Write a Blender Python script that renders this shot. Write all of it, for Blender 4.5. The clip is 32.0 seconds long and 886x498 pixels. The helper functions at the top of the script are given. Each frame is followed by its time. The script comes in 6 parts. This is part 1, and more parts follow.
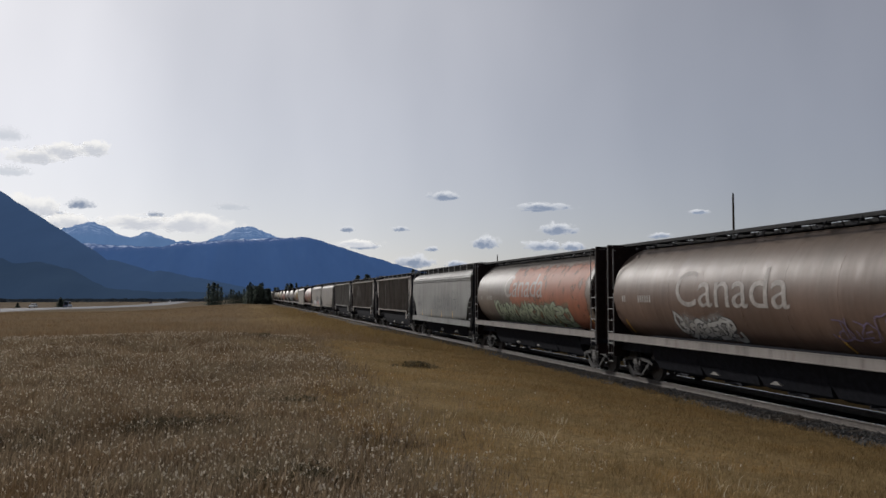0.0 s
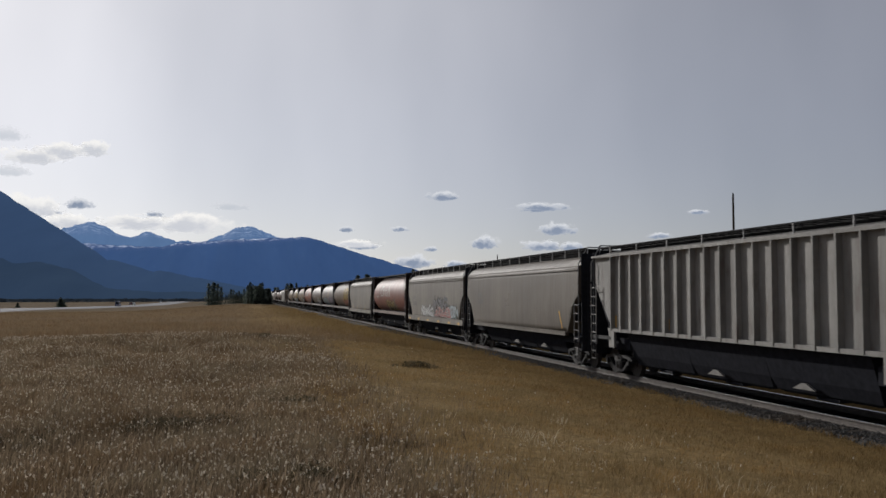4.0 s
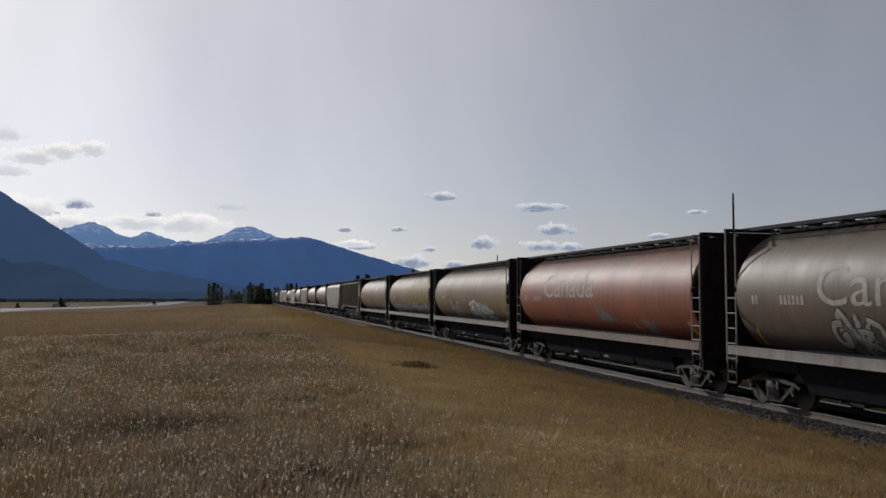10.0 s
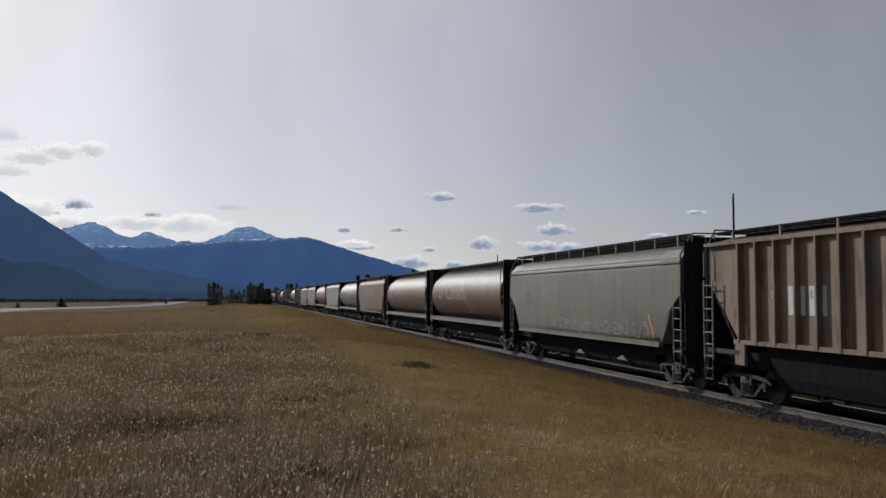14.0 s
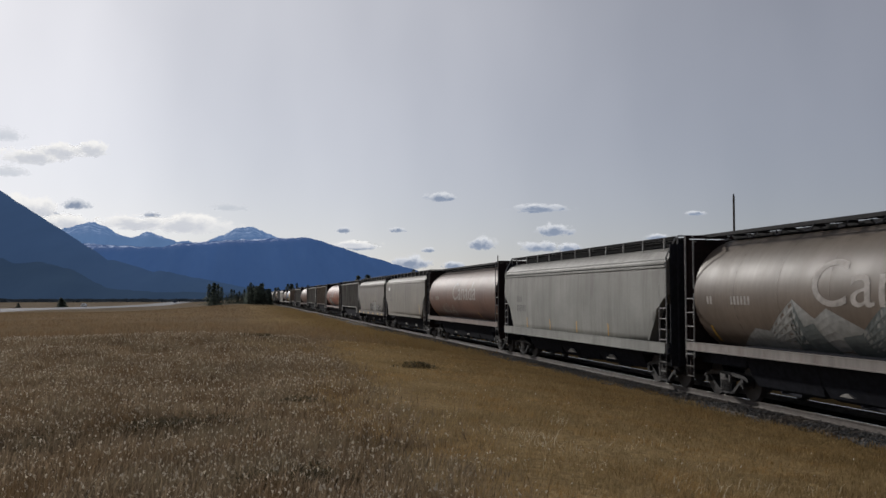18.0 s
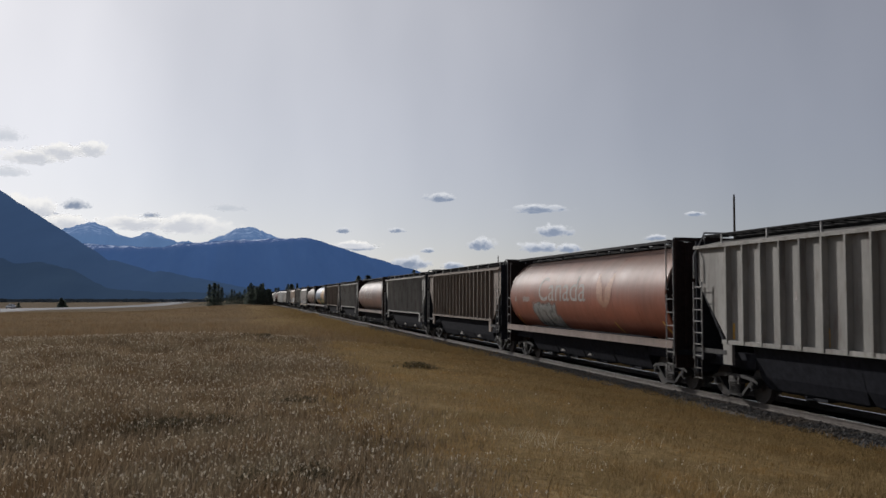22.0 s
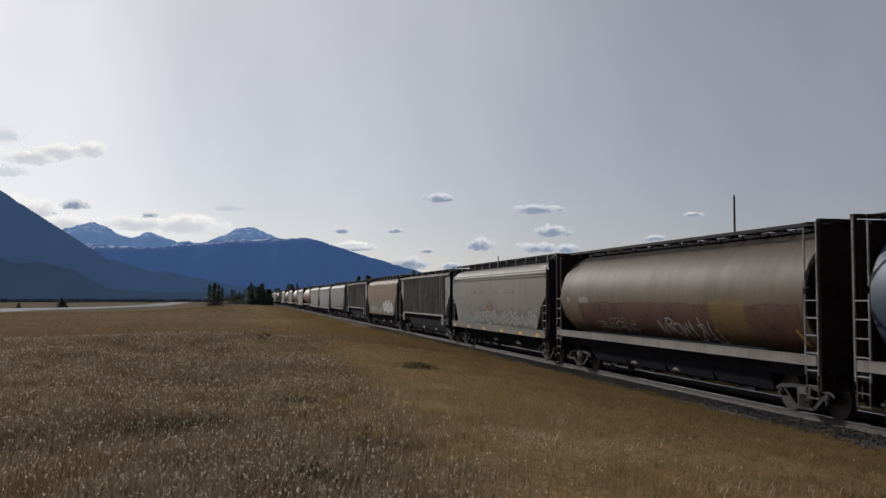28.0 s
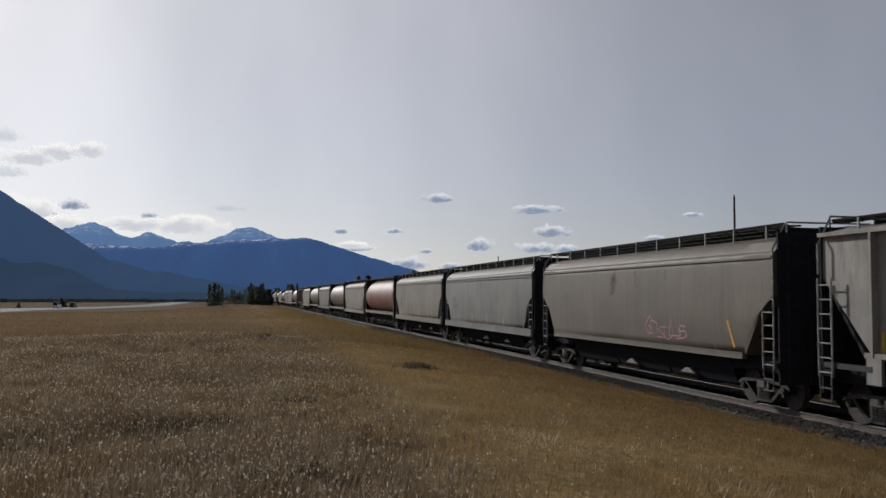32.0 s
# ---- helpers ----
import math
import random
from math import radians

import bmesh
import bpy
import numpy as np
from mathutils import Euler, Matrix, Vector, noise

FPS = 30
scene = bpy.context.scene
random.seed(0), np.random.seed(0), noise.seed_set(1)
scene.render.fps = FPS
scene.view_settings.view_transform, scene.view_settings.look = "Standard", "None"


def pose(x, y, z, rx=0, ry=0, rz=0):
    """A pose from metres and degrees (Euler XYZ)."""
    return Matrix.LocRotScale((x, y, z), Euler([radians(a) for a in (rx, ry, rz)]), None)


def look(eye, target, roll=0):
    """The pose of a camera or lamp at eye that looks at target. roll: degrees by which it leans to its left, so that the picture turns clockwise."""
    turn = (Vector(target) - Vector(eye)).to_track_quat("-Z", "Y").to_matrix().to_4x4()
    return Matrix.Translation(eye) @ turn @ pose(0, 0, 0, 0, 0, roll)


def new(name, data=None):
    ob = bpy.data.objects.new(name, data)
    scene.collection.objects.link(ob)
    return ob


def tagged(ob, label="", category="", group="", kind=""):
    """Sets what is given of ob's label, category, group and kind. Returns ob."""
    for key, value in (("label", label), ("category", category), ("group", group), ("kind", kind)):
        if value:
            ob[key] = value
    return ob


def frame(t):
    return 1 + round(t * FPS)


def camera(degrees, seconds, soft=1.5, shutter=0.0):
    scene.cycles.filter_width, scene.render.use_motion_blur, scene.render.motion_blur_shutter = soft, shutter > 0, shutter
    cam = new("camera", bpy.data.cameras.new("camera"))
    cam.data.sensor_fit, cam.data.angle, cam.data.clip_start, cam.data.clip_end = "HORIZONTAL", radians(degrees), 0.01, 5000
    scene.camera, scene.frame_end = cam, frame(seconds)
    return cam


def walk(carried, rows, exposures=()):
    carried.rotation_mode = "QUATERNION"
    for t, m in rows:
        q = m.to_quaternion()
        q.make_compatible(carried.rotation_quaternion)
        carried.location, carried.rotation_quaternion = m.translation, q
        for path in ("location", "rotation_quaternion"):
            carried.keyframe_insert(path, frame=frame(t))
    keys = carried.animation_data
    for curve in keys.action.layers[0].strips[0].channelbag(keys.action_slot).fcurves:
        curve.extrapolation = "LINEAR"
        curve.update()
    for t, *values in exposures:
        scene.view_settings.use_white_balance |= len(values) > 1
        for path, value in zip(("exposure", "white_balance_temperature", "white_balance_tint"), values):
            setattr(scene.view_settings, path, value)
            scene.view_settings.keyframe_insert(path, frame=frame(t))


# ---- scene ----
cam = camera(53.4, 32.0, soft=1.5, shutter=0.06)

# The track runs along +Y; rail tops are z = 0; the eye stands on a low rise beside it.
EYE = Vector((0.0, 0.0, 2.81))
TRACK = 14.4


def aim(yaw, pitch, roll=0.0):
    d = Vector((math.sin(radians(yaw)) * math.cos(radians(pitch)), math.cos(radians(yaw)) * math.cos(radians(pitch)), math.sin(radians(pitch))))
    return look(EYE, EYE + d, roll)


walk(cam, [(0, aim(13.13, 3.04, 0)), (11, aim(13.13, 3.04, 0)), (20, aim(13.09, 3.09, 0.09)), (32, aim(13.07, 3.12, 0.15))])

# ---- world and sun ----
SUN_AZ, SUN_EL = -25.0, 23.0
sun_way = Vector((math.sin(radians(SUN_AZ)) * math.cos(radians(SUN_EL)), math.cos(radians(SUN_AZ)) * math.cos(radians(SUN_EL)), math.sin(radians(SUN_EL))))
world = bpy.data.worlds.new("thin_overcast_sky")
scene.world = world
world.use_nodes = True
wn, wl = world.node_tree.nodes, world.node_tree.links
wn.clear()


def wnode(kind, **kw):
    n = wn.new(kind)
    for k, v in kw.items():
        n.inputs[k].default_value = v
    return n


def wmath(op, a, b=None, clamp=False):
    n = wn.new("ShaderNodeMath")
    n.operation, n.use_clamp = op, clamp
    if op == "MULTIPLY_ADD":
        n.inputs[2].default_value = 0.55
    for i, v in enumerate((a, b)):
        if v is None:
            continue
        if isinstance(v, (int, float)):
            n.inputs[i].default_value = v
        else:
            wl.new(v, n.inputs[i])
    return n.outputs[0]


def wmix(fac, a, b, blend="MIX"):
    n = wn.new("ShaderNodeMix")
    n.data_type, n.blend_type = "RGBA", blend
    for i, v in ((0, fac), (6, a), (7, b)):
        if isinstance(v, (int, float)):
            n.inputs[i].default_value = v
        elif isinstance(v, tuple):
            n.inputs[i].default_value = v
        else:
            wl.new(v, n.inputs[i])
    return n.outputs[2]


sky = wn.new("ShaderNodeTexSky")
sky.sky_type, sky.sun_disc = "NISHITA", False
sky.sun_elevation, sky.sun_rotation = radians(SUN_EL), radians(SUN_AZ)
sky.dust_density, sky.air_density = 0.2, 0.8
coord = wn.new("ShaderNodeTexCoord")
norm = wn.new("ShaderNodeVectorMath")
norm.operation = "NORMALIZE"
wl.new(coord.outputs["Generated"], norm.inputs[0])
dot = wn.new("ShaderNodeVectorMath")
dot.operation = "DOT_PRODUCT"
wl.new(norm.outputs[0], dot.inputs[0])
dot.inputs[1].default_value = sun_way
sep = wn.new("ShaderNodeSeparateXYZ")
wl.new(norm.outputs[0], sep.inputs[0])
ca = wmath("MAXIMUM", dot.outputs["Value"], 0.0)
el = wmath("MAXIMUM", sep.outputs[2], 0.0)
# veil of thin cloud: bluish grey away from the sun, pale towards the horizon, white round the sun
low = wmath("POWER", wmath("SUBTRACT", 1.0, el), 6.0)
side = wmath("MINIMUM", wmath("MAXIMUM", wmath("MULTIPLY_ADD", dot.outputs["Value"], 0.75), 0.25), 1.2)
veil = wmix(wmath("MULTIPLY", low, side), (0.170, 0.166, 0.175, 1), (0.130, 0.117, 0.136, 1))
glow = wmath("ADD", wmath("MULTIPLY", wmath("POWER", ca, 3.4), 0.43), wmath("MULTIPLY", wmath("POWER", ca, 30.0), 0.20))
streak = wn.new("ShaderNodeTexNoise")
stretch = wn.new("ShaderNodeMapping")
stretch.inputs["Scale"].default_value = (5.0, 5.0, 2.2)
stretch.inputs["Rotation"].default_value = (0.0, 0.5, 0.3)
wl.new(norm.outputs[0], stretch.inputs[0])
wl.new(stretch.outputs[0], streak.inputs["Vector"])
streak.inputs["Scale"].default_value, streak.inputs["Detail"].default_value, streak.inputs["Roughness"].default_value = 0.8, 4.0, 0.45
soft = wmath("ADD", wmath("MULTIPLY", streak.outputs["Fac"], 0.8), 0.60)
fade = wmath("MINIMUM", wmath("MAXIMUM", wmath("ADD", wmath("MULTIPLY", dot.outputs["Value"], 0.5), 0.75), 0.3), 1.0)
thin = wn.new("ShaderNodeVectorMath")
thin.operation = "SCALE"
wl.new(veil, thin.inputs[0])
wl.new(fade, thin.inputs["Scale"])
halo = thin.outputs[0]
comb = wn.new("ShaderNodeCombineColor")
for i, k in enumerate((1.0, 0.96, 0.90)):
    wl.new(wmath("MULTIPLY", glow, k), comb.inputs[i])
lit = wmix(1.0, halo, comb.outputs[0], "ADD")
scaled = wn.new("ShaderNodeVectorMath")
scaled.operation = "SCALE"
wl.new(lit, scaled.inputs[0])
wl.new(soft, scaled.inputs["Scale"])
bg1 = wnode("ShaderNodeBackground", Strength=0.035)
grey = wn.new("ShaderNodeRGBToBW")
wl.new(sky.outputs[0], grey.inputs[0])
wl.new(wmix(1.0, wmix(0.25, sky.outputs[0], grey.outputs[0]), (0.985, 0.965, 1.02, 1), "MULTIPLY"), bg1.inputs["Color"])
bg2 = wnode("ShaderNodeBackground", Strength=0.95)
wl.new(scaled.outputs[0], bg2.inputs["Color"])
both = wn.new("ShaderNodeAddShader")
wl.new(bg1.outputs[0], both.inputs[0])
wl.new(bg2.outputs[0], both.inputs[1])
wout = wn.new("ShaderNodeOutputWorld")
wl.new(both.outputs[0], wout.inputs["Surface"])

sun = new("sun", bpy.data.lights.new("sun", "SUN"))
sun.data.energy, sun.data.angle, sun.data.color = 3.5, radians(1.5), (1.0, 0.968, 0.938)
sun.matrix_world = look((0, 0, 60), Vector((0, 0, 60)) - sun_way)

# ---- materials ----


class Mat:
    """A node material under construction."""

    def __init__(self, name, rough=0.6, metal=0.0, spec=0.5):
        self.m = bpy.data.materials.new(name)
        self.m.use_nodes = True
        self.n, self.l = self.m.node_tree.nodes, self.m.node_tree.links
        self.b = self.n["Principled BSDF"]
        self.b.inputs["Roughness"].default_value = rough
        self.b.inputs["Metallic"].default_value = metal
        self.b.inputs["Specular IOR Level"].default_value = spec
        self.co = self.n.new("ShaderNodeTexCoord")

    def scale(self, sx, sy, sz, rnd=True):
        mp = self.n.new("ShaderNodeMapping")
        mp.inputs["Scale"].default_value = (sx, sy, sz)
        src = self.co.outputs["Object"]
        if rnd:
            oi = self.n.new("ShaderNodeObjectInfo")
            mul = self.n.new("ShaderNodeVectorMath")
            mul.operation = "SCALE"
            mul.inputs[0].default_value = (37.0, 91.0, 53.0)
            self.l.new(oi.outputs["Random"], mul.inputs["Scale"])
            self.l.new(mul.outputs[0], mp.inputs["Location"])
        self.l.new(src, mp.inputs["Vector"])
        return mp.outputs[0]

    def noise(self, vec, scale, detail=4.0, rough=0.55):
        t = self.n.new("ShaderNodeTexNoise")
        self.l.new(vec, t.inputs["Vector"])
        t.inputs["Scale"].default_value, t.inputs["Detail"].default_value, t.inputs["Roughness"].default_value = scale, detail, rough
        return t.outputs["Fac"]

    def ramp(self, fac, lo, hi, a=0.0, b=1.0):
        r = self.n.new("ShaderNodeMapRange")
        self.l.new(fac, r.inputs[0])
        for i, v in zip((1, 2, 3, 4), (lo, hi, a, b)):
            r.inputs[i].default_value = v
        return r.outputs[0]

    def mix(self, fac, a, b, blend="MIX"):
        x = self.n.new("ShaderNodeMix")
        x.data_type, x.blend_type = "RGBA", blend
        for i, v in ((0, fac), (6, a), (7, b)):
            if isinstance(v, (int, float)):
                x.inputs[i].default_value = v
            elif isinstance(v, tuple):
                x.inputs[i].default_value = (*v, 1.0)[:4]
            else:
                self.l.new(v, x.inputs[i])
        return x.outputs[2]

    def color(self, c):
        if isinstance(c, tuple):
            self.b.inputs["Base Color"].default_value = (*c, 1.0)
        else:
            self.l.new(c, self.b.inputs["Base Color"])
        return self

    def roughness(self, r):
        self.l.new(r, self.b.inputs["Roughness"])
        return self

    def bump(self, h, strength=0.2, dist=0.02):
        u = self.n.new("ShaderNodeBump")
        u.inputs["Strength"].default_value, u.inputs["Distance"].default_value = strength, dist
        self.l.new(h, u.inputs["Height"])
        self.l.new(u.outputs[0], self.b.inputs["Normal"])
        return self


def dim(c, k):
    return tuple(min(1.0, v * k) for v in c)


def weathered_paint(name, c, rough=0.42, metal=0.0, dirt=(0.05, 0.041, 0.034), grime=0.5, rust=0.0, spec=0.3, top_shade=0.0):
    """Railcar paint: broad fading, vertical run-off streaks, road grime and rust specks."""
    c = dim(c, 0.74)
    m = Mat(name, rough, metal, spec)
    broad = m.noise(m.scale(0.5, 0.35, 0.5), 1.0, 4)
    fine = m.noise(m.scale(1, 1, 1), 9.0, 5)
    runs = m.noise(m.scale(1.6, 2.3, 0.2), 1.0, 7, 0.68)
    col = m.mix(m.ramp(broad, 0.35, 0.68), dim(c, 0.76), dim(c, 1.2))
    col = m.mix(m.ramp(runs, 0.48, 0.75, 0.0, grime), col, dirt)
    col = m.mix(m.ramp(fine, 0.3, 0.7, 0.0, 0.22), col, dim(c, 0.6))
    if top_shade:
        # light on the upper side toned down in the paint, edge broken by noise
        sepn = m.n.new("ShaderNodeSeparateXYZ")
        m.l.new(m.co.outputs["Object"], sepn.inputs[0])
        uneven_z = m.n.new("ShaderNodeMath")
        uneven_z.operation = "MULTIPLY_ADD"
        m.l.new(m.noise(m.scale(1.0, 0.9, 0.12), 1.0, 5, 0.6), uneven_z.inputs[0])
        uneven_z.inputs[1].default_value = 1.6
        m.l.new(sepn.outputs[2], uneven_z.inputs[2])
        col = m.mix(m.ramp(uneven_z.outputs[0], 3.2, 5.0, 0.0, top_shade), col, (0.062, 0.05, 0.038))
    if rust:
        spots = m.noise(m.scale(1.5, 1.5, 0.33), 2.4, 7, 0.68)
        col = m.mix(m.ramp(spots, 0.53, 0.68, 0.0, rust), col, (0.075, 0.042, 0.028))
    m.color(col)
    m.roughness(m.ramp(runs, 0.3, 0.75, rough + 0.08, rough + 0.2))
    dents = m.n.new("ShaderNodeMath")
    dents.operation = "ADD"
    m.l.new(m.noise(m.scale(0.7, 0.9, 0.6), 1.0, 3), dents.inputs[0])
    m.l.new(m.ramp(m.noise(m.scale(0.9, 2.6, 0.5), 1.0, 2), 0.3, 0.7, 0.0, 0.35), dents.inputs[1])
    m.bump(dents.outputs[0], 0.36, 0.04)
    return m.m


def plain(name, c, rough=0.6, metal=0.0, vary=0.25, scale=6.0, bump=0.1, spec=0.3):
    m = Mat(name, rough, metal, spec)
    f = m.noise(m.scale(1, 1, 1), scale, 5)
    m.color(m.mix(m.ramp(f, 0.3, 0.7), dim(c, 1 - vary), dim(c, 1 + vary)))
    m.bump(f, bump, 0.01)
    return m.m


BLACK = plain("grimy_black_steel", (0.023, 0.024, 0.029), 0.75, spec=0.05)
DARK = plain("dark_brown_end_steel", (0.027, 0.018, 0.017), 0.7, spec=0.08)
UNDER = plain("dark_underframe_steel", (0.019, 0.020, 0.025), 0.85, spec=0.03)
# truck shade put into the colours: dark side frames, paler springs catching light
TRUCK = plain("shaded_cast_steel", (0.017, 0.0165, 0.0165), 0.5, 0.0, 0.6, 9.0, 0.3, 0.35)
SPRING = plain("lit_spring_steel", (0.075, 0.071, 0.068), 0.55, 0.0, 0.6, 14.0, 0.3, 0.3)
LADDER = plain("worn_pale_ladder_steel", (0.24, 0.235, 0.23), 0.5, 0.0, 0.3)
WHEEL = plain("oily_wheel_steel", (0.05, 0.045, 0.042), 0.5, 0.3)
GRATE = plain("grimy_walkway_grating", (0.014, 0.014, 0.015), 0.75, 0.0, spec=0.1)
# pale tone painted for sunlight on the hopper slopes
SUNLIT_SLOPE = plain("pale_sunlit_slope_steel", (0.15, 0.142, 0.13), 0.7)
WHITE = plain("chalky_white_marking", (0.48, 0.48, 0.46), 0.7, 0.0, 0.12, 14.0)
FAINT = plain("ghosted_white_marking", (0.19, 0.16, 0.145), 0.6, 0.0, 0.35, 5.0)
FADED = plain("faded_white_marking", (0.255, 0.232, 0.212), 0.7, 0.0, 0.3, 7.0)
GREYMARK = plain("dark_grey_marking", (0.085, 0.083, 0.08), 0.7)
YELLOW = plain("amber_reflective_strip", (0.48, 0.27, 0.035), 0.5)
RAILHEAD = plain("polished_rail_head_steel", (0.62, 0.60, 0.58), 0.2, 1.0, 0.1)
RAIL = plain("dusty_rail_steel", (0.09, 0.077, 0.068), 0.55, 0.1)
TRACK_SHADE = plain("shade_dark_ballast", (0.022, 0.02, 0.019), 0.9, 0.0, 0.4, 14.0, 0.6, 0.0)
TIE = plain("creosoted_timber", (0.045, 0.038, 0.032), 0.85, spec=0.05)


def stone_mat():
    m = Mat("grey_track_ballast", 0.9, 0, 0.08)
    f = m.noise(m.scale(1, 1, 1, False), 26.0, 4)
    g = m.noise(m.scale(1, 1, 1, False), 0.7, 3)
    geo = m.n.new("ShaderNodeNewGeometry")
    c = m.mix(m.ramp(f, 0.3, 0.7), (0.02, 0.02, 0.02), (0.085, 0.082, 0.08))
    c = m.mix(m.ramp(geo.outputs["Random Per Island"], 0, 1, 0, 0.4), c, (0.12, 0.118, 0.114))
    c = m.mix(m.ramp(g, 0.45, 0.7, 0, 0.5), c, (0.11, 0.08, 0.05))
    m.color(c)
    m.bump(f, 0.8, 0.04)
    return m.m


BALLAST = stone_mat()


def ground_mat():
    """Dry autumn sward: tan and straw on the rise, olive on the bank down to the track."""
    m = Mat("dry_autumn_grass_sward", 1.0, 0, 0.0)
    p = m.scale(1, 1, 1, False)
    sepn = m.n.new("ShaderNodeSeparateXYZ")
    m.l.new(m.co.outputs["Object"], sepn.inputs[0])
    big = m.noise(p, 0.05, 4)
    mid = m.noise(p, 0.45, 5)
    fine = m.noise(p, 7.0, 6, 0.7)
    straw = m.mix(m.ramp(mid, 0.3, 0.7), (0.178, 0.132, 0.084), (0.297, 0.227, 0.156))
    straw = m.mix(m.ramp(big, 0.4, 0.65, 0, 0.6), straw, (0.28, 0.192, 0.10))
    olive = m.mix(m.ramp(mid, 0.35, 0.7), (0.262, 0.184, 0.09), (0.385, 0.282, 0.15))
    wob = m.n.new("ShaderNodeMath")
    wob.operation = "ADD"
    m.l.new(sepn.outputs[0], wob.inputs[0])
    m.l.new(m.ramp(mid, 0.2, 0.8, -2.5, 2.5), wob.inputs[1])
    c = m.mix(m.ramp(wob.outputs[0], 0.0, 3.6), straw, olive)
    c = m.mix(m.ramp(wob.outputs[0], 4.5, 10.0, 0.0, 0.85), c, (0.172, 0.112, 0.044))
    # greyer tan mixed in with distance from the eye
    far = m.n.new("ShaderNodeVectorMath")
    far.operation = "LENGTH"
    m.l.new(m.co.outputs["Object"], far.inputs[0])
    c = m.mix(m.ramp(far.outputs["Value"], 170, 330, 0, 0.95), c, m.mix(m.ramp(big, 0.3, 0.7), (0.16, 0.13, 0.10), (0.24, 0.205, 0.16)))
    c = m.mix(m.ramp(fine, 0.35, 0.7, 0, 0.8), c, (0.068, 0.048, 0.027))
    m.color(c)
    m.bump(fine, 0.9, 0.08)
    return m.m


GROUND = ground_mat()


def blade_mat(name, a, b, trans=0.35, warm=0.6):
    m = Mat(name, 0.8, 0, 0.05)
    geo = m.n.new("ShaderNodeNewGeometry")
    big = m.noise(m.scale(1, 1, 1, False), 0.5, 3)
    c = m.mix(geo.outputs["Random Per Island"], a, b)
    c = m.mix(m.ramp(big, 0.35, 0.7, 0, 0.5), c, dim(a, 0.7))
    tint = m.noise(m.scale(1, 0.7, 1, False), 0.9, 4, 0.6)
    c = m.mix(m.ramp(tint, 0.50, 0.62, 0, warm), c, (a[0] * 1.5, a[1] * 1.25, a[2] * 0.9))
    c = m.mix(m.ramp(tint, 0.48, 0.36, 0, warm * 0.8), c, (b[0] * 0.58, b[1] * 0.63, b[2] * 0.62))
    m.color(c)
    tr = m.n.new("ShaderNodeBsdfTranslucent")
    m.l.new(c, tr.inputs["Color"])
    mx = m.n.new("ShaderNodeMixShader")
    mx.inputs[0].default_value = trans
    m.l.new(m.b.outputs[0], mx.inputs[1])
    m.l.new(tr.outputs[0], mx.inputs[2])
    m.l.new(mx.outputs[0], m.n["Material Output"].inputs["Surface"])
    return m.m


STRAW = blade_mat("straw_grass_blades", (0.085, 0.061, 0.037), (0.45, 0.345, 0.23))
BANKDARK = blade_mat("brown_verge_grass_blades", (0.14, 0.096, 0.042), (0.275, 0.192, 0.09), 0.35, 0.4)
OLIVE = blade_mat("olive_grass_blades", (0.235, 0.164, 0.074), (0.41, 0.297, 0.155), 0.35, 0.4)
HEAD = blade_mat("pale_seed_heads", (0.5, 0.43, 0.33), (0.78, 0.71, 0.59), 0.3, 0.0)
SAGE = blade_mat("dark_sage_leaves", (0.06, 0.052, 0.03), (0.165, 0.132, 0.072), 0.2, 0.3)
NEEDLE = blade_mat("dark_conifer_needles", (0.075, 0.098, 0.088), (0.17, 0.195, 0.15), 0.45, 0.0)
# distance haze put into the needle colour as blue-grey
HAZY = plain("hazy_distant_needles", (0.055, 0.068, 0.078), 0.9, 0.0, 0.3, 0.2, 0.0, 0.0)
BARK = plain("grey_brown_bark", (0.06, 0.048, 0.038), 0.9)
ASPHALT = plain("sun_bleached_asphalt", (0.17, 0.17, 0.18), 0.9, 0.0, 0.15, 2.0, 0.05, 0.1)


